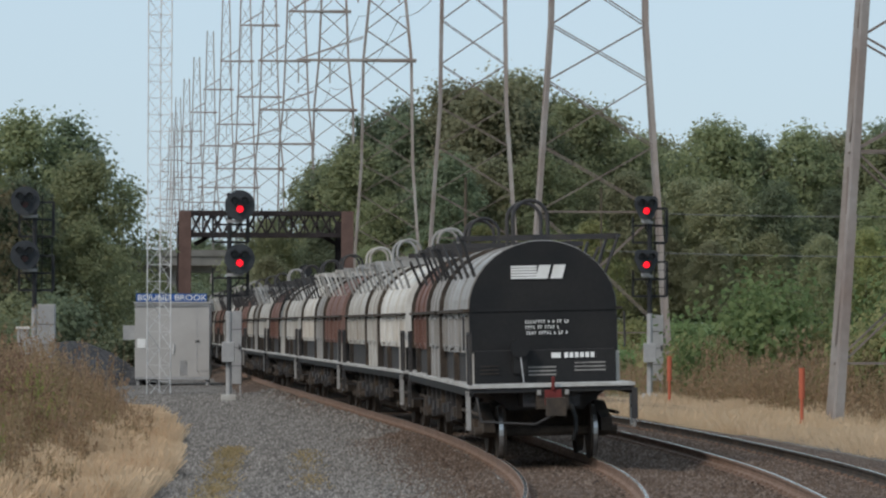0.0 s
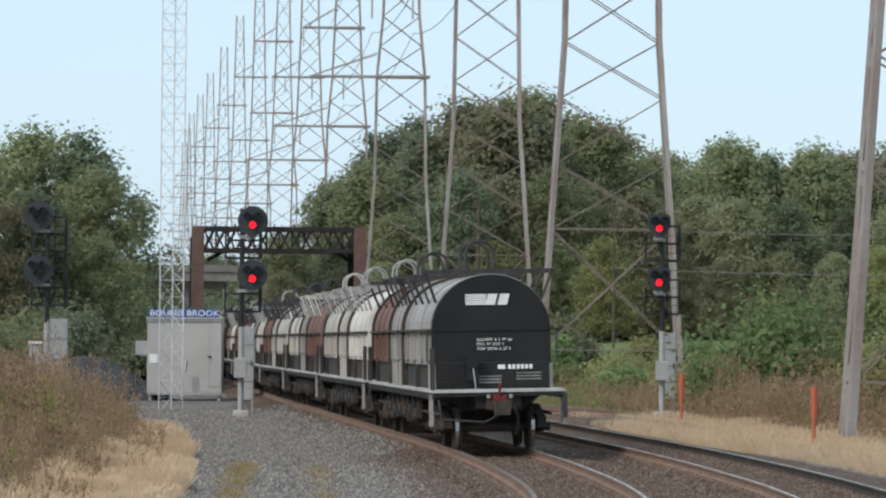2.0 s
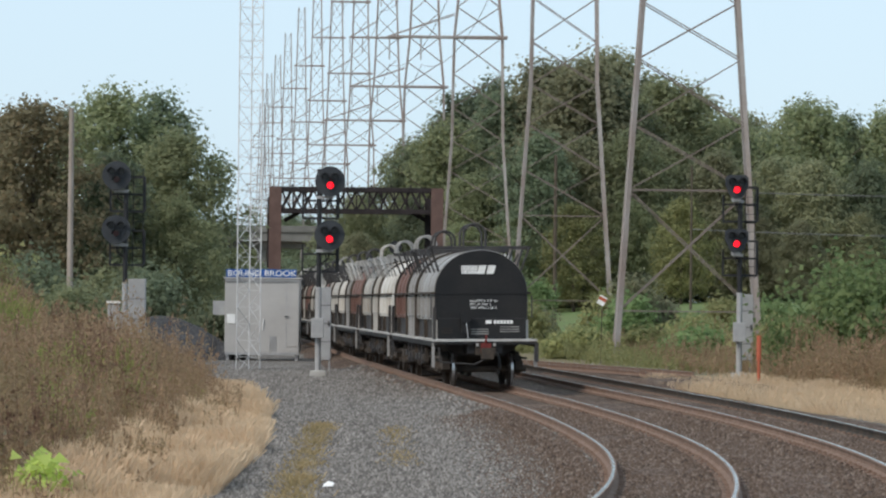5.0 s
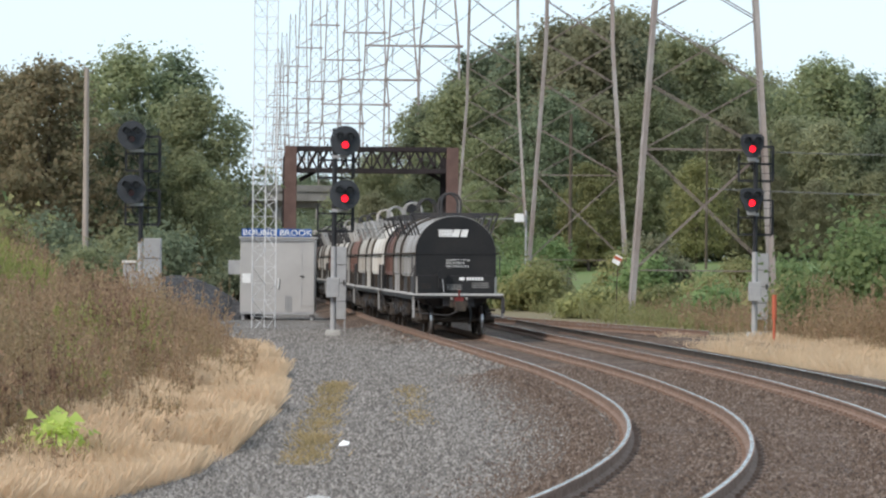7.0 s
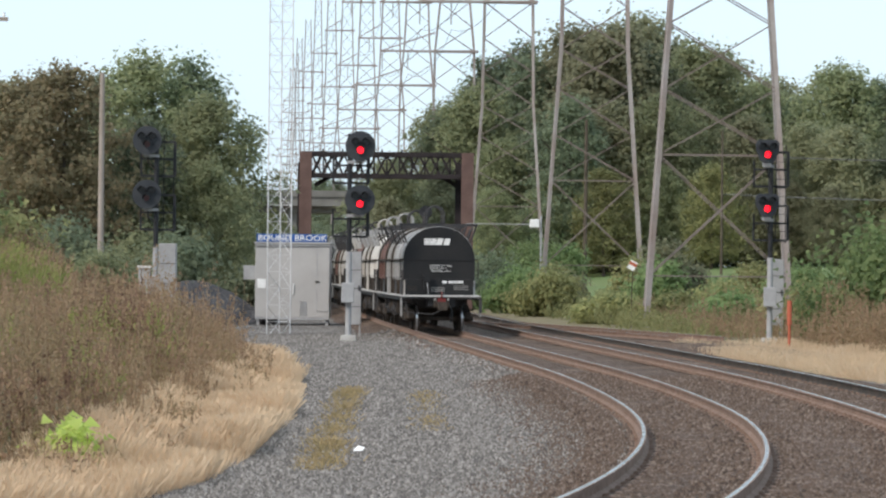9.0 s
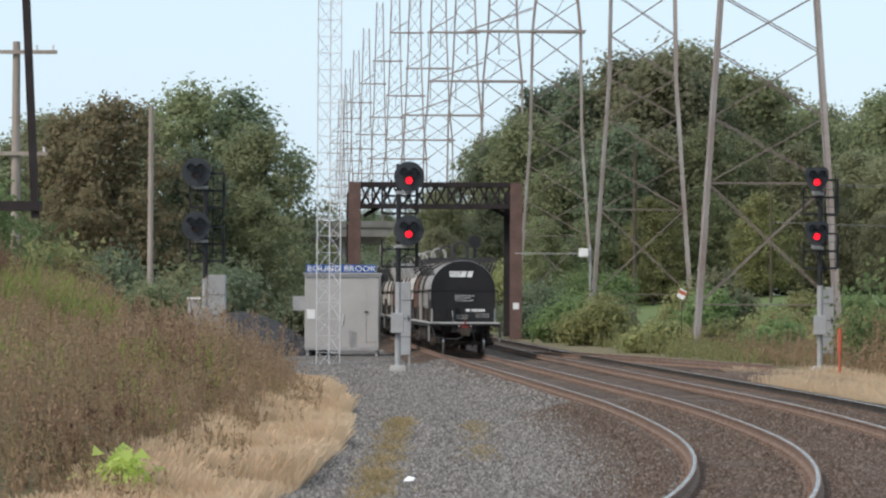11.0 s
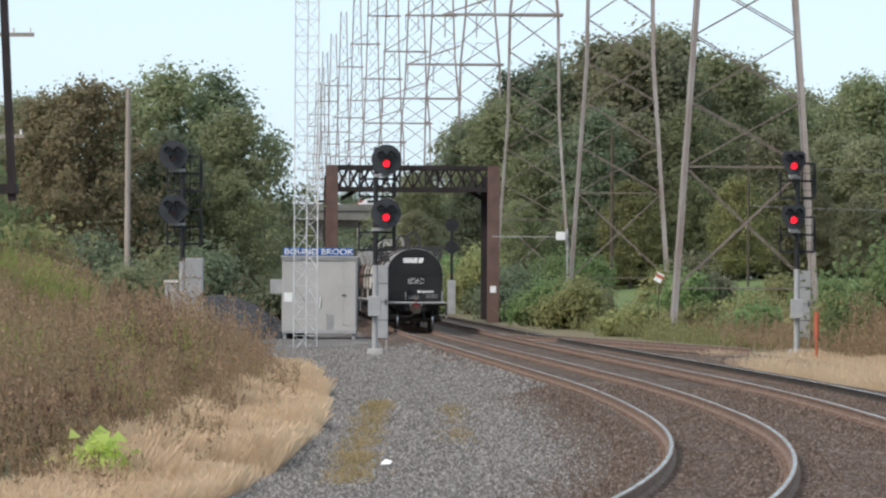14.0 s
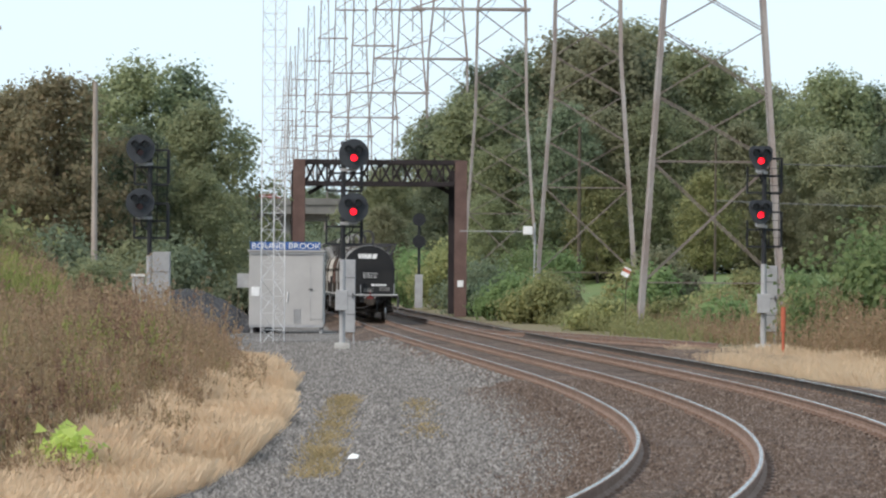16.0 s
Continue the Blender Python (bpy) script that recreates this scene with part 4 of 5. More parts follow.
part("panel", Geo().box((0, 0, 0), (0.34, 0.02, 0.4), tilt), M["white"], ws_, "white panel")
part("stripe", Geo().box((0, -0.013, 0.06), (0.34, 0.006, 0.14), tilt), M["orange"], ws_, "red band")
st = thing("steel_frame", "dark steel frame rising behind the weeds", "steel frame", Matrix.Translation((0, 62, 0)))
part("post", Geo().tube((-8.66, 0, 3.7), (-9.0, 0, 10.5), 0.11, 4), M["gantry_dark"], st)
part("beam", Geo().box((-10.2, 0, 3.95), (3.3, 0.3, 0.2)), M["gantry_dark"], st)
part("support", Geo().box((-11.6, 0, 2.0), (0.3, 0.3, 4.2)), M["gantry_dark"], st)
part("far_post", Geo().tube((-11.6, 0, 4.0), (-11.3, 0, 10.5), 0.11, 4), M["gantry_dark"], st)
for x, y, h in ((12.2, 94.5, 1.6), (13.04, 75.0, 1.5)):
    mk = thing("marker_post", "orange marker post in the dry grass", "marker post", Matrix.Translation((x, y, -0.45)), group="orange marker posts")
    part("post", Geo().tube((0, 0, -0.1), (0, 0, h), 0.045, 12), M["orange"], mk)
    part("sleeve", Geo().tube((0, 0, h - 0.75), (0, 0, h + 0.03), 0.075, 12), M["orange"], mk, "fat orange sleeve")
fl = thing("flood_lamp", "white lamp box on a thin arm by a pylon", "lamp", Matrix.Translation((7.6, 175, 0)))
part("box", Geo().box((0.0, 0, 4.75), (0.55, 0.4, 0.5)), M["white"], fl, bevel=0.05)
part("arm", Geo().bar((-4.0, 0, 4.7), (0, 0, 4.7), 0.05), M["galvanised"], fl)
part("post", Geo().tube((0.4, 0.1, -0.5), (0.4, 0.1, 5.2), 0.06, 8), M["galvanised"], fl)
hp = thing("gravel_heap", "dark grey heap of stored gravel by the bungalow", "gravel heap", Matrix.Translation((-9.0, 128, -0.45)))
g = Geo()
n_ = 40
rings = []
for j in range(9):
    t = j / 8
    rings.append([Vector(((3.4 * (1 - t) + 0.3) * math.cos(2 * math.pi * i / n_) * (1 + 0.15 * noise.noise((i * 0.5, j, 0))), (2.4 * (1 - t) + 0.2) * math.sin(2 * math.pi * i / n_), 1.9 * (1 - (1 - t) ** 1.4) + 0.1 * noise.noise((i, j, 5)))) for i in range(n_)])
g.loft(rings)
part("mound", g, M["heap"], hp)

# ---- highway overpass far behind ----
ov = thing("overpass", "grey concrete highway overpass behind the gantry", "bridge", Matrix.Translation((0, 430, -0.8)))
part("deck", Geo().box((-2, 0, 12.2), (420, 12, 1.5)), M["shade_concrete"], ov)
part("parapet", Geo().box((-2, -6.1, 13.2), (420, 0.3, 0.9)), M["shade_concrete"], ov)
for k in range(7):
    pr = part("pier", Geo().box((-44 + 14 * k, 0, 5.4), (1.3, 8, 12.2)), M["shade_concrete"], ov)
part("pier_cap", Geo().box((-2, 0, 11.0), (100, 8.5, 0.9)), M["shade_concrete"], ov)


def road_car(paint, label, van=False):
    c = thing("van" if van else "car", label, "van" if van else "car")
    hgt = 2.2 if van else 1.45
    prof = [(-2.3, 0.3), (-2.3, 0.9), (-1.9, 1.0), (-1.3, hgt), (1.1, hgt), (1.7, 0.95), (2.3, 0.8), (2.3, 0.3)]
    part("body", Geo().loft([[Vector((a_, w, z)) for a_, z in prof] for w in (-0.85, 0.85)]), paint, c, bevel=0.06)
    part("side_window", Geo().box((-0.1, -0.86, hgt - 0.3), (1.9, 0.02, 0.35)), M["glass"], c)
    for wx in (-1.4, 1.4):
        part("wheel", Geo().tube((wx, -0.88, 0.32), (wx, 0.88, 0.32), 0.32, 14), M["rubber"], c)
    return c


ROAD_CARS = [(road_car(M["car_white"], "white car crossing the overpass"), -9.0, 15.2, 5.0), (road_car(M["car_red"], "red car crossing the overpass"), -8.5, 13.9, -5.0),
             (road_car(M["car_white"], "white van crossing the overpass", True), 4.0, 14.6, -6.0), (road_car(M["car_white"], "white car crossing the overpass"), -14.0, 12.5, 4.0)]


# ---- trees and shrubs ----
def leaf_cloud(rng, clumps, per, size):
    """Many small pointed leaf sprays, facing loosely outward, gathered in uneven clumps."""
    cs, rs = np.array([c for c, _ in clumps]), np.array([r for _, r in clumps])
    idx = rng.integers(0, len(cs), per)
    d = rng.normal(size=(per, 3))
    d /= np.linalg.norm(d, axis=1)[:, None]
    rad = rs[idx] * np.where(rng.random(per) < 0.38, rng.uniform(1.0, 2.1, per), rng.uniform(0.4, 1.08, per) ** 0.55)
    c = cs[idx] + d * rad[:, None] * np.array([1, 1, 0.8])
    core = cs.mean(axis=0)
    out = c - core
    out /= np.linalg.norm(out, axis=1)[:, None] + 1e-6
    face = d * 0.25 + out * 0.5 + np.array([0, 0, 0.25]) + rng.normal(0, 0.42, (per, 3))
    face /= np.linalg.norm(face, axis=1)[:, None]
    a = np.cross(face, rng.normal(size=(per, 3)))
    a /= np.linalg.norm(a, axis=1)[:, None]
    b_ = np.cross(face, a)
    s = size * rng.uniform(0.55, 1.35, per)[:, None]
    v = np.stack([c - a * s, c + a * s * 0.6 + b_ * s * 0.75, c + a * s * 0.6 - b_ * s * 0.75], axis=1).reshape(-1, 3)
    g = Geo()
    g.v = v.tolist()
    g.f = [(3 * i, 3 * i + 1, 3 * i + 2) for i in range(per)]
    return g


def tree(seed, height, width, tone, leaves, size, label, name="tree", cat="tree", low=0.1):
    rng = np.random.default_rng(seed)
    t = thing(name, label, cat)
    g = Geo()
    top = height * 0.75
    g.tube((0, 0, -0.5), (0.1, 0, top * 0.5), height * 0.018, 8, height * 0.012).tube((0.1, 0, top * 0.5), (0, 0.1, top), height * 0.012, 8, height * 0.004)
    clumps = []
    n = 260
    lobes = rng.uniform(0.75, 1.1, 7)
    for i in range(n):
        f = ((i + 0.5) / n) ** 0.9
        z = height * (low + (0.95 - low) * f)
        ang = i * 2.4 + rng.uniform(-0.6, 0.6)
        env = width / 2 * (math.sin(math.pi * min(1, 0.22 + f * 0.76)) ** 0.6) * lobes[int(ang * 7 / 6.2832) % 7] * rng.uniform(0.85, 1.1)
        r = env * (rng.uniform(0.45, 0.95) if i % 4 else rng.uniform(0.05, 0.4))
        c = np.array([r * math.cos(ang), r * math.sin(ang), z + rng.uniform(-0.03, 0.03) * height])
        clumps.append((c, width * rng.uniform(0.04, 0.085)))
        if i % 18 == 0 and f < 0.85:
            g.tube((0, 0, z * 0.75), tuple(c), height * 0.006, 5, height * 0.002)
    part("trunk", g, M["bark"], t, "grey-brown trunk and limbs")
    part("crown", leaf_cloud(rng, clumps, leaves, size), M["leaf_" + tone], t, "leafy crown")
    return t


PROTO = {
    "green": tree(1, 20, 15, "green", 19000, 0.21, "tall green deciduous tree at the wood's edge"),
    "dark": tree(2, 22, 14, "dark", 19000, 0.21, "tall dark green deciduous tree"),
    "olive": tree(3, 19, 15, "olive", 19000, 0.21, "tall olive tree turning yellow"),
    "autumn": tree(4, 18, 12, "autumn", 17000, 0.19, "tree with rust-brown autumn leaves"),
    "under": tree(6, 6, 11, "dark", 6000, 0.2, "low undergrowth at the edge of the wood", low=0.0),
    "young": tree(5, 16, 13, "shrub", 13000, 0.2, "yellow-green young tree before the wood"),
}
for k_, p_ in PROTO.items():
    p_["group"] = "woodland trees"
placed = {k: False for k in PROTO}


def plant(kind, x, y, height, spin):
    p = PROTO[kind]
    base = {"green": 20, "dark": 22, "olive": 19, "autumn": 18, "young": 16, "under": 6}[kind]
    s = height / base
    m = Matrix.Translation((x, y, ground_z(x, y) - 0.2)) @ Matrix.Rotation(spin, 4, "Z")
    if not placed[kind]:
        placed[kind] = True
        p.matrix_basis = m
        p.scale = (s, s, s)
        return p
    o_ = copy_thing(p, m)
    o_.scale = (s, s, s)
    return o_


rnd = random.Random(11)
# wood on the right: outline height by direction (right of straight ahead, per metre of distance)
WOOD_A = [-0.02, -0.007, 0.0125, 0.031, 0.052, 0.0615, 0.077, 0.088, 0.103, 0.126, 0.131, 0.148, 0.169, 0.2, 0.26]
WOOD_H = [9, 12, 17.5, 20.5, 22.5, 24.5, 23.5, 21.5, 21.4, 19.8, 18.3, 18.7, 18.3, 19.2, 19.6]
for row, (yy, f_) in enumerate(((256, 0.45), (268, 0.75), (286, 1.06), (312, 1.18))):
    aa = -0.005 if row else 0.03
    while aa < 0.25:
        hgt = float(np.interp(aa, WOOD_A, WOOD_H)) * f_ * rnd.uniform(0.86, 1.0)
        y = yy + rnd.uniform(-8, 8)
        kind = rnd.choice(["green", "dark", "dark", "olive", "green", "dark", "olive", "green", "olive"] if row else ["young", "green", "olive"])
        plant(kind, aa * y, y, hgt, rnd.uniform(0, 6.28))
        aa += rnd.uniform(0.011, 0.02)
aa = -0.03
while aa < 0.26:
    y = 282 + rnd.uniform(-6, 14)
    plant("under", aa * y, y, rnd.uniform(5.0, 7.5), rnd.uniform(0, 6.28))
    aa += rnd.uniform(0.010, 0.016)
# wood on the left
for x, y, h, kind in ((-19.0, 150, 12.4, "autumn"), (-16.6, 146, 12.9, "autumn"), (-21.5, 158, 12.5, "olive"), (-14.6, 165, 15.0, "green"), (-12.0, 168, 15.2, "dark"), (-10.6, 160, 12.5, "green"),
                      (-13.2, 150, 10.5, "dark"), (-9.9, 150, 8.5, "green"), (-23.5, 170, 13, "green"), (-26, 150, 12.5, "dark"), (-30, 160, 14, "green"), (-18, 175, 14, "dark"), (-22, 140, 9, "green"), (-35, 150, 14, "olive"), (-23.2, 152, 10.8, "olive")):
    plant(kind, x, y, h * 0.94, rnd.uniform(0, 6.28))
# distant wooded ridge under the overpass
for i in range(30):
    x = -62 + 3.4 * i + rnd.uniform(-1.5, 1.5)
    plant(rnd.choice(["green", "dark", "olive"]), x, 560 + rnd.uniform(-30, 30), rnd.uniform(12, 15) + 6.5 * math.exp(-((x + 15) / 7) ** 2), rnd.uniform(0, 6.28))


def shrub(seed, x, y, h, w, tone, n, size, label):
    rng = np.random.default_rng(seed)
    s = thing("shrub", label, "shrub", Matrix.Translation((x, y, ground_z(x, y) - 0.1)), group="shrubs along the railway")
    cl = []
    g = Geo()
    for i in range(14):
        ang, r = i * 2.4, w / 2 * math.sqrt((i + 0.5) / 14) * 0.75
        c = np.array([r * math.cos(ang), r * math.sin(ang) * 0.8, h * (0.12 + 0.68 * ((i * 5) % 14) / 13) * (1 - 0.3 * r / w)])
        cl.append((c, min(w, h) * rng.uniform(0.16, 0.27)))
        g.tube((0, 0, 0), tuple(c), 0.03, 4, 0.01)
    part("stem", g, M["bark"], s)
    part("foliage", leaf_cloud(rng, cl, n, size), M["leaf_" + tone], s, "leafy foliage")
    return s


for i, (x, y, h, w, tone) in enumerate((
        (16.1, 104, 5.0, 5.2, "bright"), (18.4, 105, 2.9, 4.0, "shrub"), (20.5, 96, 4.6, 5, "shrub"), (22.5, 104, 6.0, 6, "bright"), (17.5, 88, 3.0, 3.5, "shrub"), (19.5, 84, 4.5, 4.2, "bright"),
        (11.6, 133, 1.9, 3.2, "shrub"), (9.4, 140, 1.8, 3.6, "shrub"), (13.5, 128, 1.9, 3.4, "bright"), (7.4, 160, 2.9, 3.8, "shrub"), (6.2, 170, 3.1, 4.0, "bright"), 
        (14.6, 140, 2.2, 4.5, "shrub"), (12.4, 150, 3.6, 3.0, "bright"), (4.9, 195, 4.0, 5.0, "dark"), (2.8, 215, 6.0, 4.5, "shrub"), (17.0, 135, 1.9, 4.5, "shrub"), (8.0, 200, 5.0, 5.5, "bright"), (21, 130, 2.1, 6, "shrub"),
        (16.0, 120, 2.2, 3.0, "shrub"), (12.9, 152, 5.0, 2.6, "olive"), (11.8, 156, 3.9, 2.4, "shrub"), (14.2, 154, 3.5, 2.6, "olive"), (15.7, 152, 2.2, 3.2, "bright"),
        (17.5, 152, 3.1, 3.4, "shrub"), (19.4, 150, 2.8, 3.6, "bright"), (8.0, 172, 3.0, 3.2, "shrub"), (9.2, 176, 2.6, 3.0, "olive"), (9.9, 190, 4.8, 3.2, "bright"), (4.6, 185, 2.4, 2.6, "dark"), (0.6, 225, 5.5, 3.4, "bright"), (25, 118, 5, 6, "shrub"),
        (-13.5, 95, 3.6, 4.5, "shrub"), (-15.5, 90, 4.4, 5.0, "bright"), (-12.0, 112, 3.2, 4.0, "green"), (-10.3, 130, 4.5, 4.0, "dark"), (-12.5, 135, 4.5, 4.5, "green"), (-7.6, 145, 3.2, 4.0, "dark"), (-15, 125, 4.5, 5, "dark"))):
    shrub(100 + i, x, y, h, w, tone, 4600, 0.12, {"bright": "dense bright green leafy shrub", "shrub": "yellow-green shrub by the pylons", "olive": "olive shrub turning brown", "dark": "dense dark green shrub", "green": "green shrub under the trees"}[tone])
lime = shrub(7, -3.9, 34.3, 0.75, 0.95, "lime", 400, 0.09, "small bright lime-green bush in the dry grass")


# ---- grasses and stones, too many to count ----
def blades(name, label, material, count, where, h0, h1, width, seed, lean=0.25, base=None):
    rng = np.random.default_rng(seed)
    verts, faces = [], []
    while len(faces) < count:
        x, y = where(rng)
        if x is None:
            continue
        z = (ground_z(x, y) if base is None else base) - 0.02
        h = rng.uniform(h0, h1) * (0.75 + 0.7 * noise.noise((x * 0.7, y * 0.35, seed)))
        a_ = rng.uniform(0, math.pi)
        dx, dy = math.cos(a_) * width * rng.uniform(0.5, 1.2), math.sin(a_) * width
        lx, ly = rng.normal(0, lean * h, 2)
        k = len(verts)
        verts += [(x - dx, y - dy, z), (x + dx, y + dy, z), (x + lx + dx * 0.6, y + ly, z + h), (x + lx * 0.9 - dx * 0.6, y + ly, z + h * 0.95)]
        faces.append((k, k + 1, k + 2, k + 3))
    me = bpy.data.meshes.new(name)
    me.from_pydata(verts, [], faces)
    me.materials.append(material)
    ob = new(name, me)
    return tagged(ob, label, name.replace("_", " "), kind="stuff")


def bank_zone(e0, e1, y0, y1, keep=None):
    def f(rng):
        y = rng.uniform(y0, y1)
        e = rng.uniform(e0, e1)
        if keep and not keep(e, y, rng):
            return None, None
        return edge_x(y) - e, y
    return f


def straw_width(y):
    return float(np.interp(y, [26, 30, 36, 46, 56, 64, 72, 82], [1.5, 1.7, 1.8, 1.9, 1.8, 1.2, 0.9, 0.6]))


g = Geo()
g.loft([[Vector((edge_x(y) - e, y, ground_z(edge_x(y) - e, y) + 0.07 + 0.05 * noise.noise((e * 2, y * 0.8, 6)))) for e in (q * straw_width(y) * 0.95 / 8 for q in range(9))] for y in [26 + 0.75 * i for i in range(80)]], closed=False)
thatch = part("straw_thatch", g, M["thatch"], smooth=True)
tagged(thatch, "flattened pale straw under the standing grass", "dry grass", kind="structure")
blades("straw_grass", "pale straw-coloured grass leaning over the gravel edge", M["straw"], 185000,
       bank_zone(-0.15, 3.0, 26, 86, lambda e, y, r: e < straw_width(y) * (1 + 0.25 * noise.noise((y * 0.35, e, 2)))), 0.2, 0.55, 0.0026, 21, 0.32)


def weed_stand(name, label, material, plants, flakes, where, h0, h1, size, seed, spread=0.2):
    """Bushy dry plants: a thin stalk each, with many small seed heads and leaves in a loose spindle round it."""
    rng = np.random.default_rng(seed)
    spots = []
    while len(spots) < plants:
        x, y = where(rng)
        if x is not None:
            spots.append((x, y, ground_z(x, y) - 0.03, rng.uniform(h0, h1) * (0.8 + 1.0 * noise.noise((x * 0.45, y * 0.16, seed)))))
    s = np.array(spots)
    lean = rng.normal(0, 0.12, (plants, 2)) * s[:, 3:4]
    w = 0.006
    stalk = np.stack([np.c_[s[:, 0] - w, s[:, 1], s[:, 2]], np.c_[s[:, 0] + w, s[:, 1], s[:, 2]],
                      np.c_[s[:, 0] + lean[:, 0] + w / 2, s[:, 1] + lean[:, 1], s[:, 2] + s[:, 3]], np.c_[s[:, 0] + lean[:, 0] - w / 2, s[:, 1] + lean[:, 1], s[:, 2] + s[:, 3]]], 1)
    n = plants * flakes
    idx = np.repeat(np.arange(plants), flakes)
    f = rng.beta(2.2, 1.4, n)
    rad = s[idx, 3] * spread * np.sin(np.pi * np.clip(f, 0.08, 0.97)) * rng.uniform(0.1, 1.0, n)
    ang = rng.uniform(0, 6.283, n)
    c = np.stack([s[idx, 0] + lean[idx, 0] * f + rad * np.cos(ang), s[idx, 1] + lean[idx, 1] * f + rad * np.sin(ang), s[idx, 2] + s[idx, 3] * f], -1)
    a_ = rng.normal(size=(n, 3)) * np.array([0.8, 0.8, 1.3])
    a_ /= np.linalg.norm(a_, axis=1)[:, None]
    b_ = np.cross(a_, rng.normal(size=(n, 3)))
    b_ /= np.linalg.norm(b_, axis=1)[:, None]
    k = size * rng.uniform(0.6, 1.4, n)[:, None]
    leaf = np.stack([c - a_ * k, c + b_ * k * 0.34, c + a_ * k, c - b_ * k * 0.34], 1)
    v = np.concatenate([stalk.reshape(-1, 3), leaf.reshape(-1, 3)])
    m = len(v) // 4
    me = bpy.data.meshes.new(name)
    me.from_pydata(v.tolist(), [], np.arange(4 * m).reshape(m, 4).tolist())
    me.materials.append(material)
    return tagged(new(name, me), label, name.replace("_", " "), kind="stuff")


weed_stand("brown_weeds", "tall dry brown weeds covering the bank", M["weeds"], 9000, 24,
           bank_zone(0.6, 12, 26, 108, lambda e, y, r: e > straw_width(y) * (0.85 + 0.3 * noise.noise((y * 0.4, e * 0.5, 7))) and not (e > 5.4 and y > 64 and r.random() < 0.85)), 0.4, 1.4, 0.04, 22)
weed_stand("olive_weeds", "olive-green weeds among the brown ones", M["green_grass"], 1800, 17,
           bank_zone(1.2, 9, 26, 105, lambda e, y, r: e > straw_width(y) and noise.noise((e * 0.6, y * 0.16, 4)) > 0.22), 0.5, 1.15, 0.04, 29)
weed_stand("bushy_weeds", "bushy russet weeds standing up out of the bank", M["weeds"], 620, 95,
           bank_zone(0.9, 9, 28, 100, lambda e, y, r: e > straw_width(y) * 1.05 and noise.noise((e * 0.5, y * 0.12, 14)) > -0.05), 0.9, 1.6, 0.042, 41, 0.34)
weed_stand("russet_weeds", "dark russet seed heads among the weeds", M["russet"], 2300, 30,
           bank_zone(0.9, 10, 28, 104, lambda e, y, r: e > straw_width(y) and noise.noise((e * 0.4, y * 0.1, 24)) > 0.08), 0.7, 1.5, 0.04, 42, 0.26)
blades("green_bank_grass", "yellow-green grass on top of the bank", M["green_grass"], 60000, bank_zone(5.2, 14, 63, 104), 0.5, 1.1, 0.008, 23, 0.25)


def right_zone(o0, o1, y0, y1):
    def f(rng):
        y = rng.uniform(y0, y1)
        o = rng.uniform(o0, o1)
        return track_x(y) + o, y
    return f


blades("straw_verge", "pale dry grass along the second track", M["straw"], 56000, right_zone(7.3, 14, 56, 98), 0.15, 0.45, 0.007, 24, 0.4)
weed_stand("brown_scrub", "brown weeds before the shrubs", M["weeds"], 4200, 15, right_zone(11.5, 20, 68, 150), 0.6, 1.6, 0.055, 25)
weed_stand("tall_scrub", "tall brown weeds before the leafy bushes", M["weeds"], 1500, 20, right_zone(12.5, 19, 82, 101), 1.0, 2.0, 0.06, 36)
weed_stand("green_scrub", "yellow-green undergrowth round the pylon feet", M["leaf_shrub"], 4200, 15, right_zone(9.5, 24, 112, 190), 0.4, 1.2, 0.07, 34)
weed_stand("straw_stems", "single brown stems standing in the straw grass", M["weeds"], 260, 22, bank_zone(0.4, 2.6, 30, 70), 0.5, 0.9, 0.035, 35)
blades("dry_tuft", "sparse dry grass patch in the gravel", M["dry_grass"], 3000, lambda rng: (-1.02 + rng.normal(0, 0.14) , rng.uniform(36, 60)), 0.06, 0.14, 0.012, 26, 1.0, -0.36)
blades("faint_tuft", "faint olive grass patch in the gravel", M["dry_grass"], 800, lambda rng: (0.42 + rng.normal(0, 0.14), rng.uniform(45, 60)), 0.04, 0.11, 0.012, 27, 1.0, -0.36)
blades("foreground_grass", "low olive and brown grass beside the puddle", M["dry_grass"], 5000, lambda rng: (rng.uniform(-5, -1.1), rng.uniform(25.2, 28.3)), 0.05, 0.16, 0.008, 28, 0.8, -0.36)


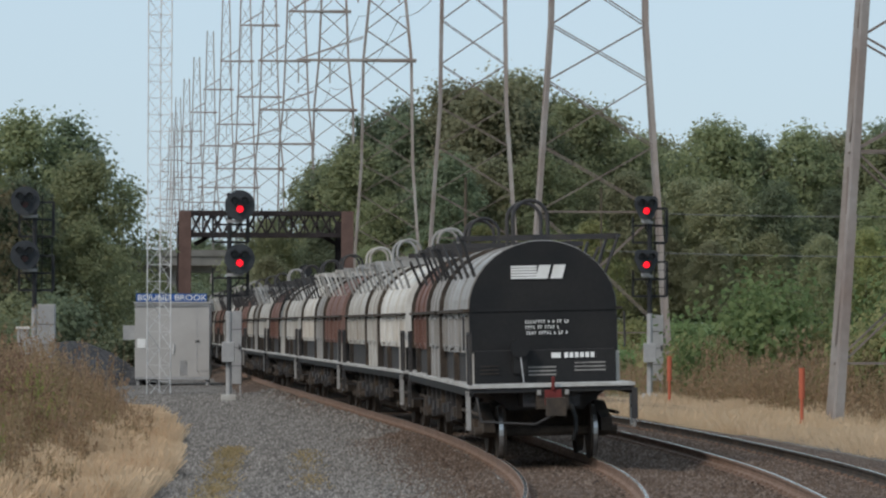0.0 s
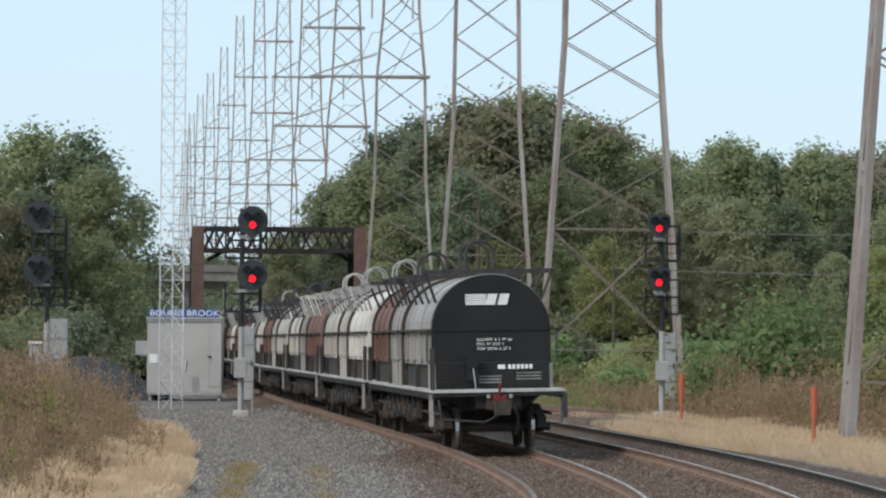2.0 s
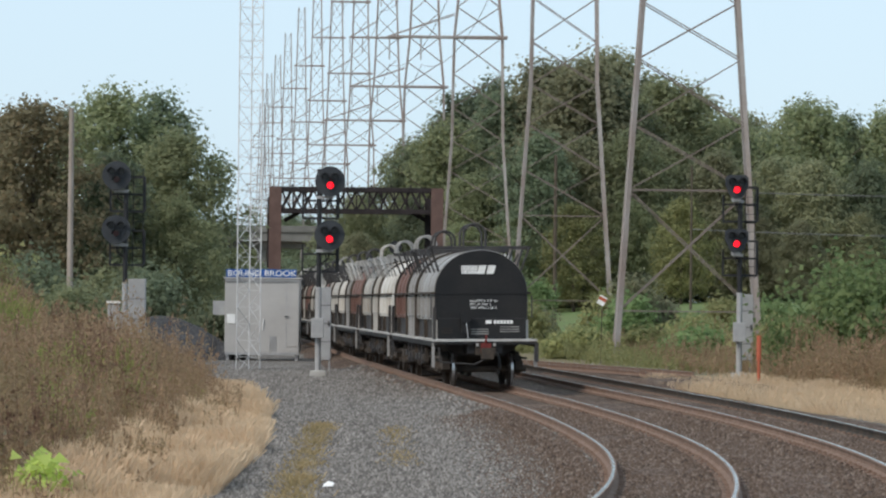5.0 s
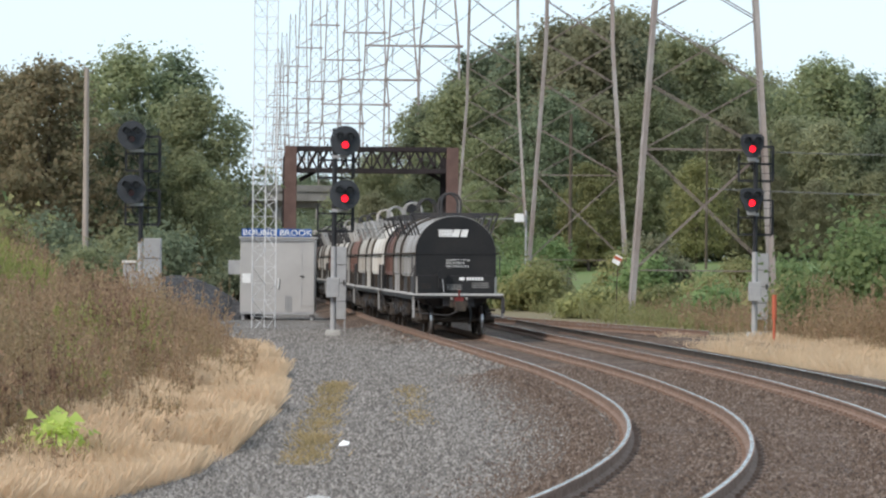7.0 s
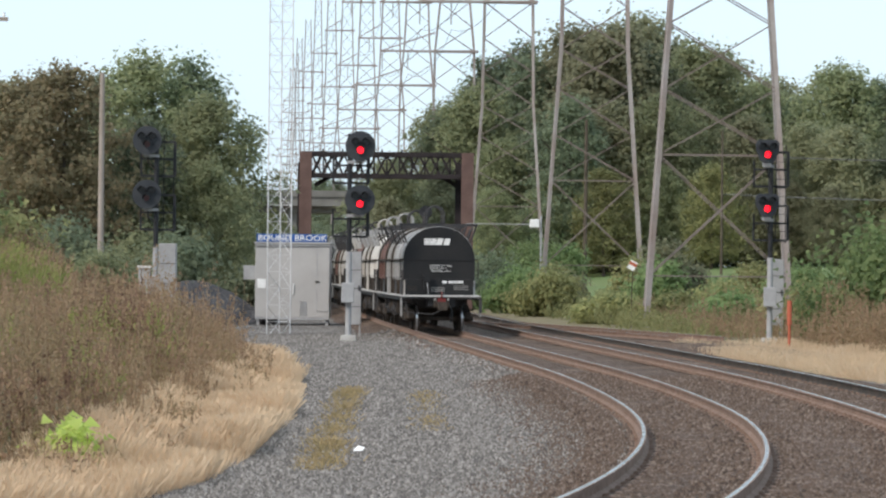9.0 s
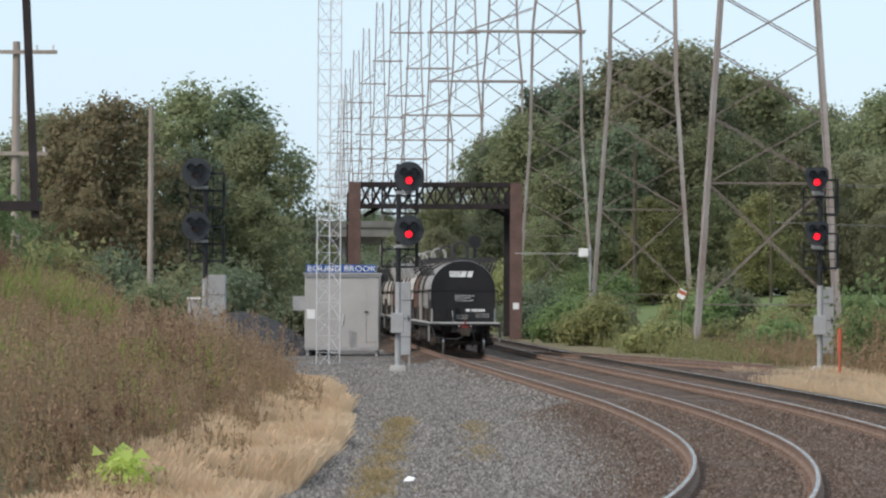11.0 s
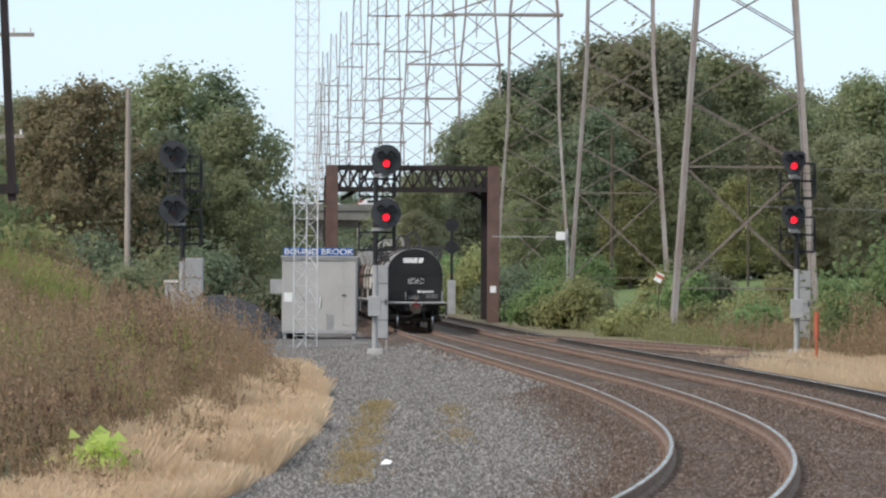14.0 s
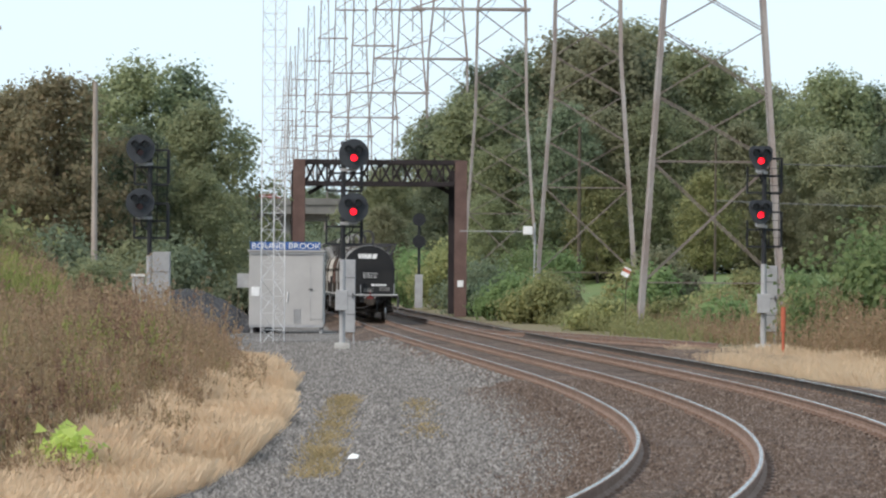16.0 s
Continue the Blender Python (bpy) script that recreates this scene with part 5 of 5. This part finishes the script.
def scatter_stones(name, label, material, count, where, seed, s0=0.018, s1=0.042):
    rng = np.random.default_rng(seed)
    pts = where(rng, count)
    n = len(pts)
    octa = np.array([(1, 0, -0.5), (-1, 0, -0.3), (0, 1, -0.5), (0, -1, -0.3), (0, 0, 1)], float)
    fc = np.array([(0, 2, 4), (2, 1, 4), (1, 3, 4), (3, 0, 4)])
    v = octa[None] * rng.uniform(s0, s1, (n, 1, 1)) * (1 + np.clip((pts[:, 1] - 35) / 70, 0, 0.8))[:, None, None] * rng.uniform(0.6, 1.25, (n, 5, 1)) * np.array([1, 1, 0.75])
    th = rng.uniform(0, 6.28, n)
    c, s = np.cos(th)[:, None], np.sin(th)[:, None]
    x, y = v[..., 0] * c - v[..., 1] * s, v[..., 0] * s + v[..., 1] * c
    v = np.stack([x, y, v[..., 2]], -1) + pts[:, None, :]
    f = (fc[None] + 5 * np.arange(n)[:, None, None]).reshape(-1, 3)
    me = bpy.data.meshes.new(name)
    me.vertices.add(5 * n)
    me.vertices.foreach_set("co", v.reshape(-1))
    me.loops.add(12 * n)
    me.loops.foreach_set("vertex_index", f.reshape(-1))
    me.polygons.add(4 * n)
    me.polygons.foreach_set("loop_start", np.arange(0, 12 * n, 3))
    me.update(calc_edges=True)
    me.materials.append(material)
    return tagged(new(name, me), label, "stones", kind="stuff")


TRACK_NP = np.array([track_x(y) for y in np.arange(15, 115, 0.5)])


def road_stones(rng, n):
    y = 21 + 89 * rng.random(n) ** 1.9
    x0, x1 = np.interp(y, EDGE_Y, EDGE_X), np.interp(y, np.arange(15, 115, 0.5), TRACK_NP) - 0.95
    x0 = np.maximum(x0, -4.5 - np.clip(y - 80, 0, 4))
    x = x0 + (x1 - x0) * rng.random(n)
    o = x - x1 - 0.95
    keep = rng.random(n) < np.interp(o, [-2.6, -1.9, -1.3, -0.95], [1.0, 0.75, 0.4, 0.15])
    z = np.interp(o, [-2.2, -1.6, -1.25, -1.0], [-0.362, -0.335, -0.24, -0.16])
    return np.stack([x, y, z], -1)[keep]


def bed_stones(rng, n):
    y = 19 + 46 * rng.random(n) ** 1.6
    o = rng.uniform(-1.5, 6.3, n)
    ok = (np.abs(np.abs(o) - 0.755) > 0.1) & (np.abs(np.abs(o - 3.65) - 0.755) > 0.1)
    y, o = y[ok], o[ok]
    z = np.interp(o, [-1.5, -1.0, 1.0, 2.1, 3.1, 5, 6.3], [-0.24, -0.165, -0.165, -0.235, -0.165, -0.165, -0.3]) + np.where(o > 0, 0.01, 0)
    return np.stack([np.interp(y, np.arange(15, 115, 0.5), TRACK_NP) + o, y, z], -1)


scatter_stones("gravel_stones", "loose grey crushed stones on the access road", M["stones"], 118000, road_stones, 31)
scatter_stones("ballast_stones", "loose rust-brown ballast stones between the rails", M["rusty_stones"], 60000, bed_stones, 32)


def meeting_stones(rng, n):
    y = 19 + 46 * rng.random(n) ** 1.6
    o = -1.0 - np.abs(rng.normal(0, 0.6, n))
    z = np.interp(o, [-2.2, -1.6, -1.25, -1.0], [-0.362, -0.335, -0.24, -0.16])
    return np.stack([np.interp(y, np.arange(15, 115, 0.5), TRACK_NP) + o, y, z], -1)


scatter_stones("shoulder_stones", "rust-stained stones spilling down the ballast shoulder", M["rusty_stones"], 40000, meeting_stones, 33)

# ---- wet patch and litter ----
# small pale stones draw the sky's glint on the wet patch
def wet_stones(rng, n):
    spot = rng.integers(0, 4, n)
    px, py, pw = (np.array(c)[spot] for c in ((-2.5, -2.1, -1.0, -0.72), (29.5, 29.9, 30.6, 31.0), (0.34, 0.3, 0.1, 0.08)))
    r, th = np.abs(rng.normal(0, 0.55, n)), rng.uniform(0, 6.283, n)
    return np.stack([px + pw * r * np.cos(th), py + pw * 1.3 * r * np.sin(th), np.full(n, -0.345)], -1)


scatter_stones("wet_stones", "wet stones coloured pale for the sky's glint in the gravel", M["wet_glint"], 1300, wet_stones, 37, 0.012, 0.032)
lt = thing("litter", "scrap of white litter on the gravel", "litter", Matrix.Translation((-0.58, 39.7, -0.34)))
part("scrap", Geo().add([(-0.07, 0, 0), (0.06, -0.03, 0.01), (0.09, 0.05, 0.05), (0, 0.09, 0.07), (-0.05, 0.06, 0.03)], [(0, 1, 2, 3, 4)]), M["white"], lt)


# ---- movement ----
SPEED = 5.78
TAIL = length_at(48.1 - 1.15)     # rear deck end of the last car at the start


def car_pose(i, t):
    mid_s = TAIL + SPEED * t + CAR_LENGTH * (i + 0.5) - 0.45
    y0, y1 = at_length(mid_s - 5.2), at_length(mid_s + 5.2)
    a_, b_ = Vector((track_x(y0), y0, 0)), Vector((track_x(y1), y1, 0))
    c = (a_ + b_) / 2
    d = b_ - a_
    cant = bank(c.y) + 0.022 * smooth(95, 60, c.y)
    return pose(c.x, c.y, cant / 2, 0, -math.degrees(math.atan2(cant, 1.51)), -math.degrees(math.atan2(d.x, d.y)))


def motions():
    for i, car in enumerate(CARS):
        walk(car, [(0.5 * k, car_pose(i, 0.5 * k)) for k in range(33)])
    turn = math.degrees(SPEED * 0.1 / 0.415)
    for ws, dy in WHEELS:
        walk(ws, [(0.1 * k, pose(0, dy, 0.415, -turn * k, 0, 0)) for k in range(161)])
    for car, x, t0, v in ROAD_CARS:
        rz = 0 if v > 0 else 180
        lane = 430 + (-3 if v > 0 else 2)
        walk(car, [(0.0, pose(x - v * t0, lane, 12.15, 0, 0, rz)), (16.0, pose(x + v * (16 - t0), lane, 12.15, 0, 0, rz))])


motions()
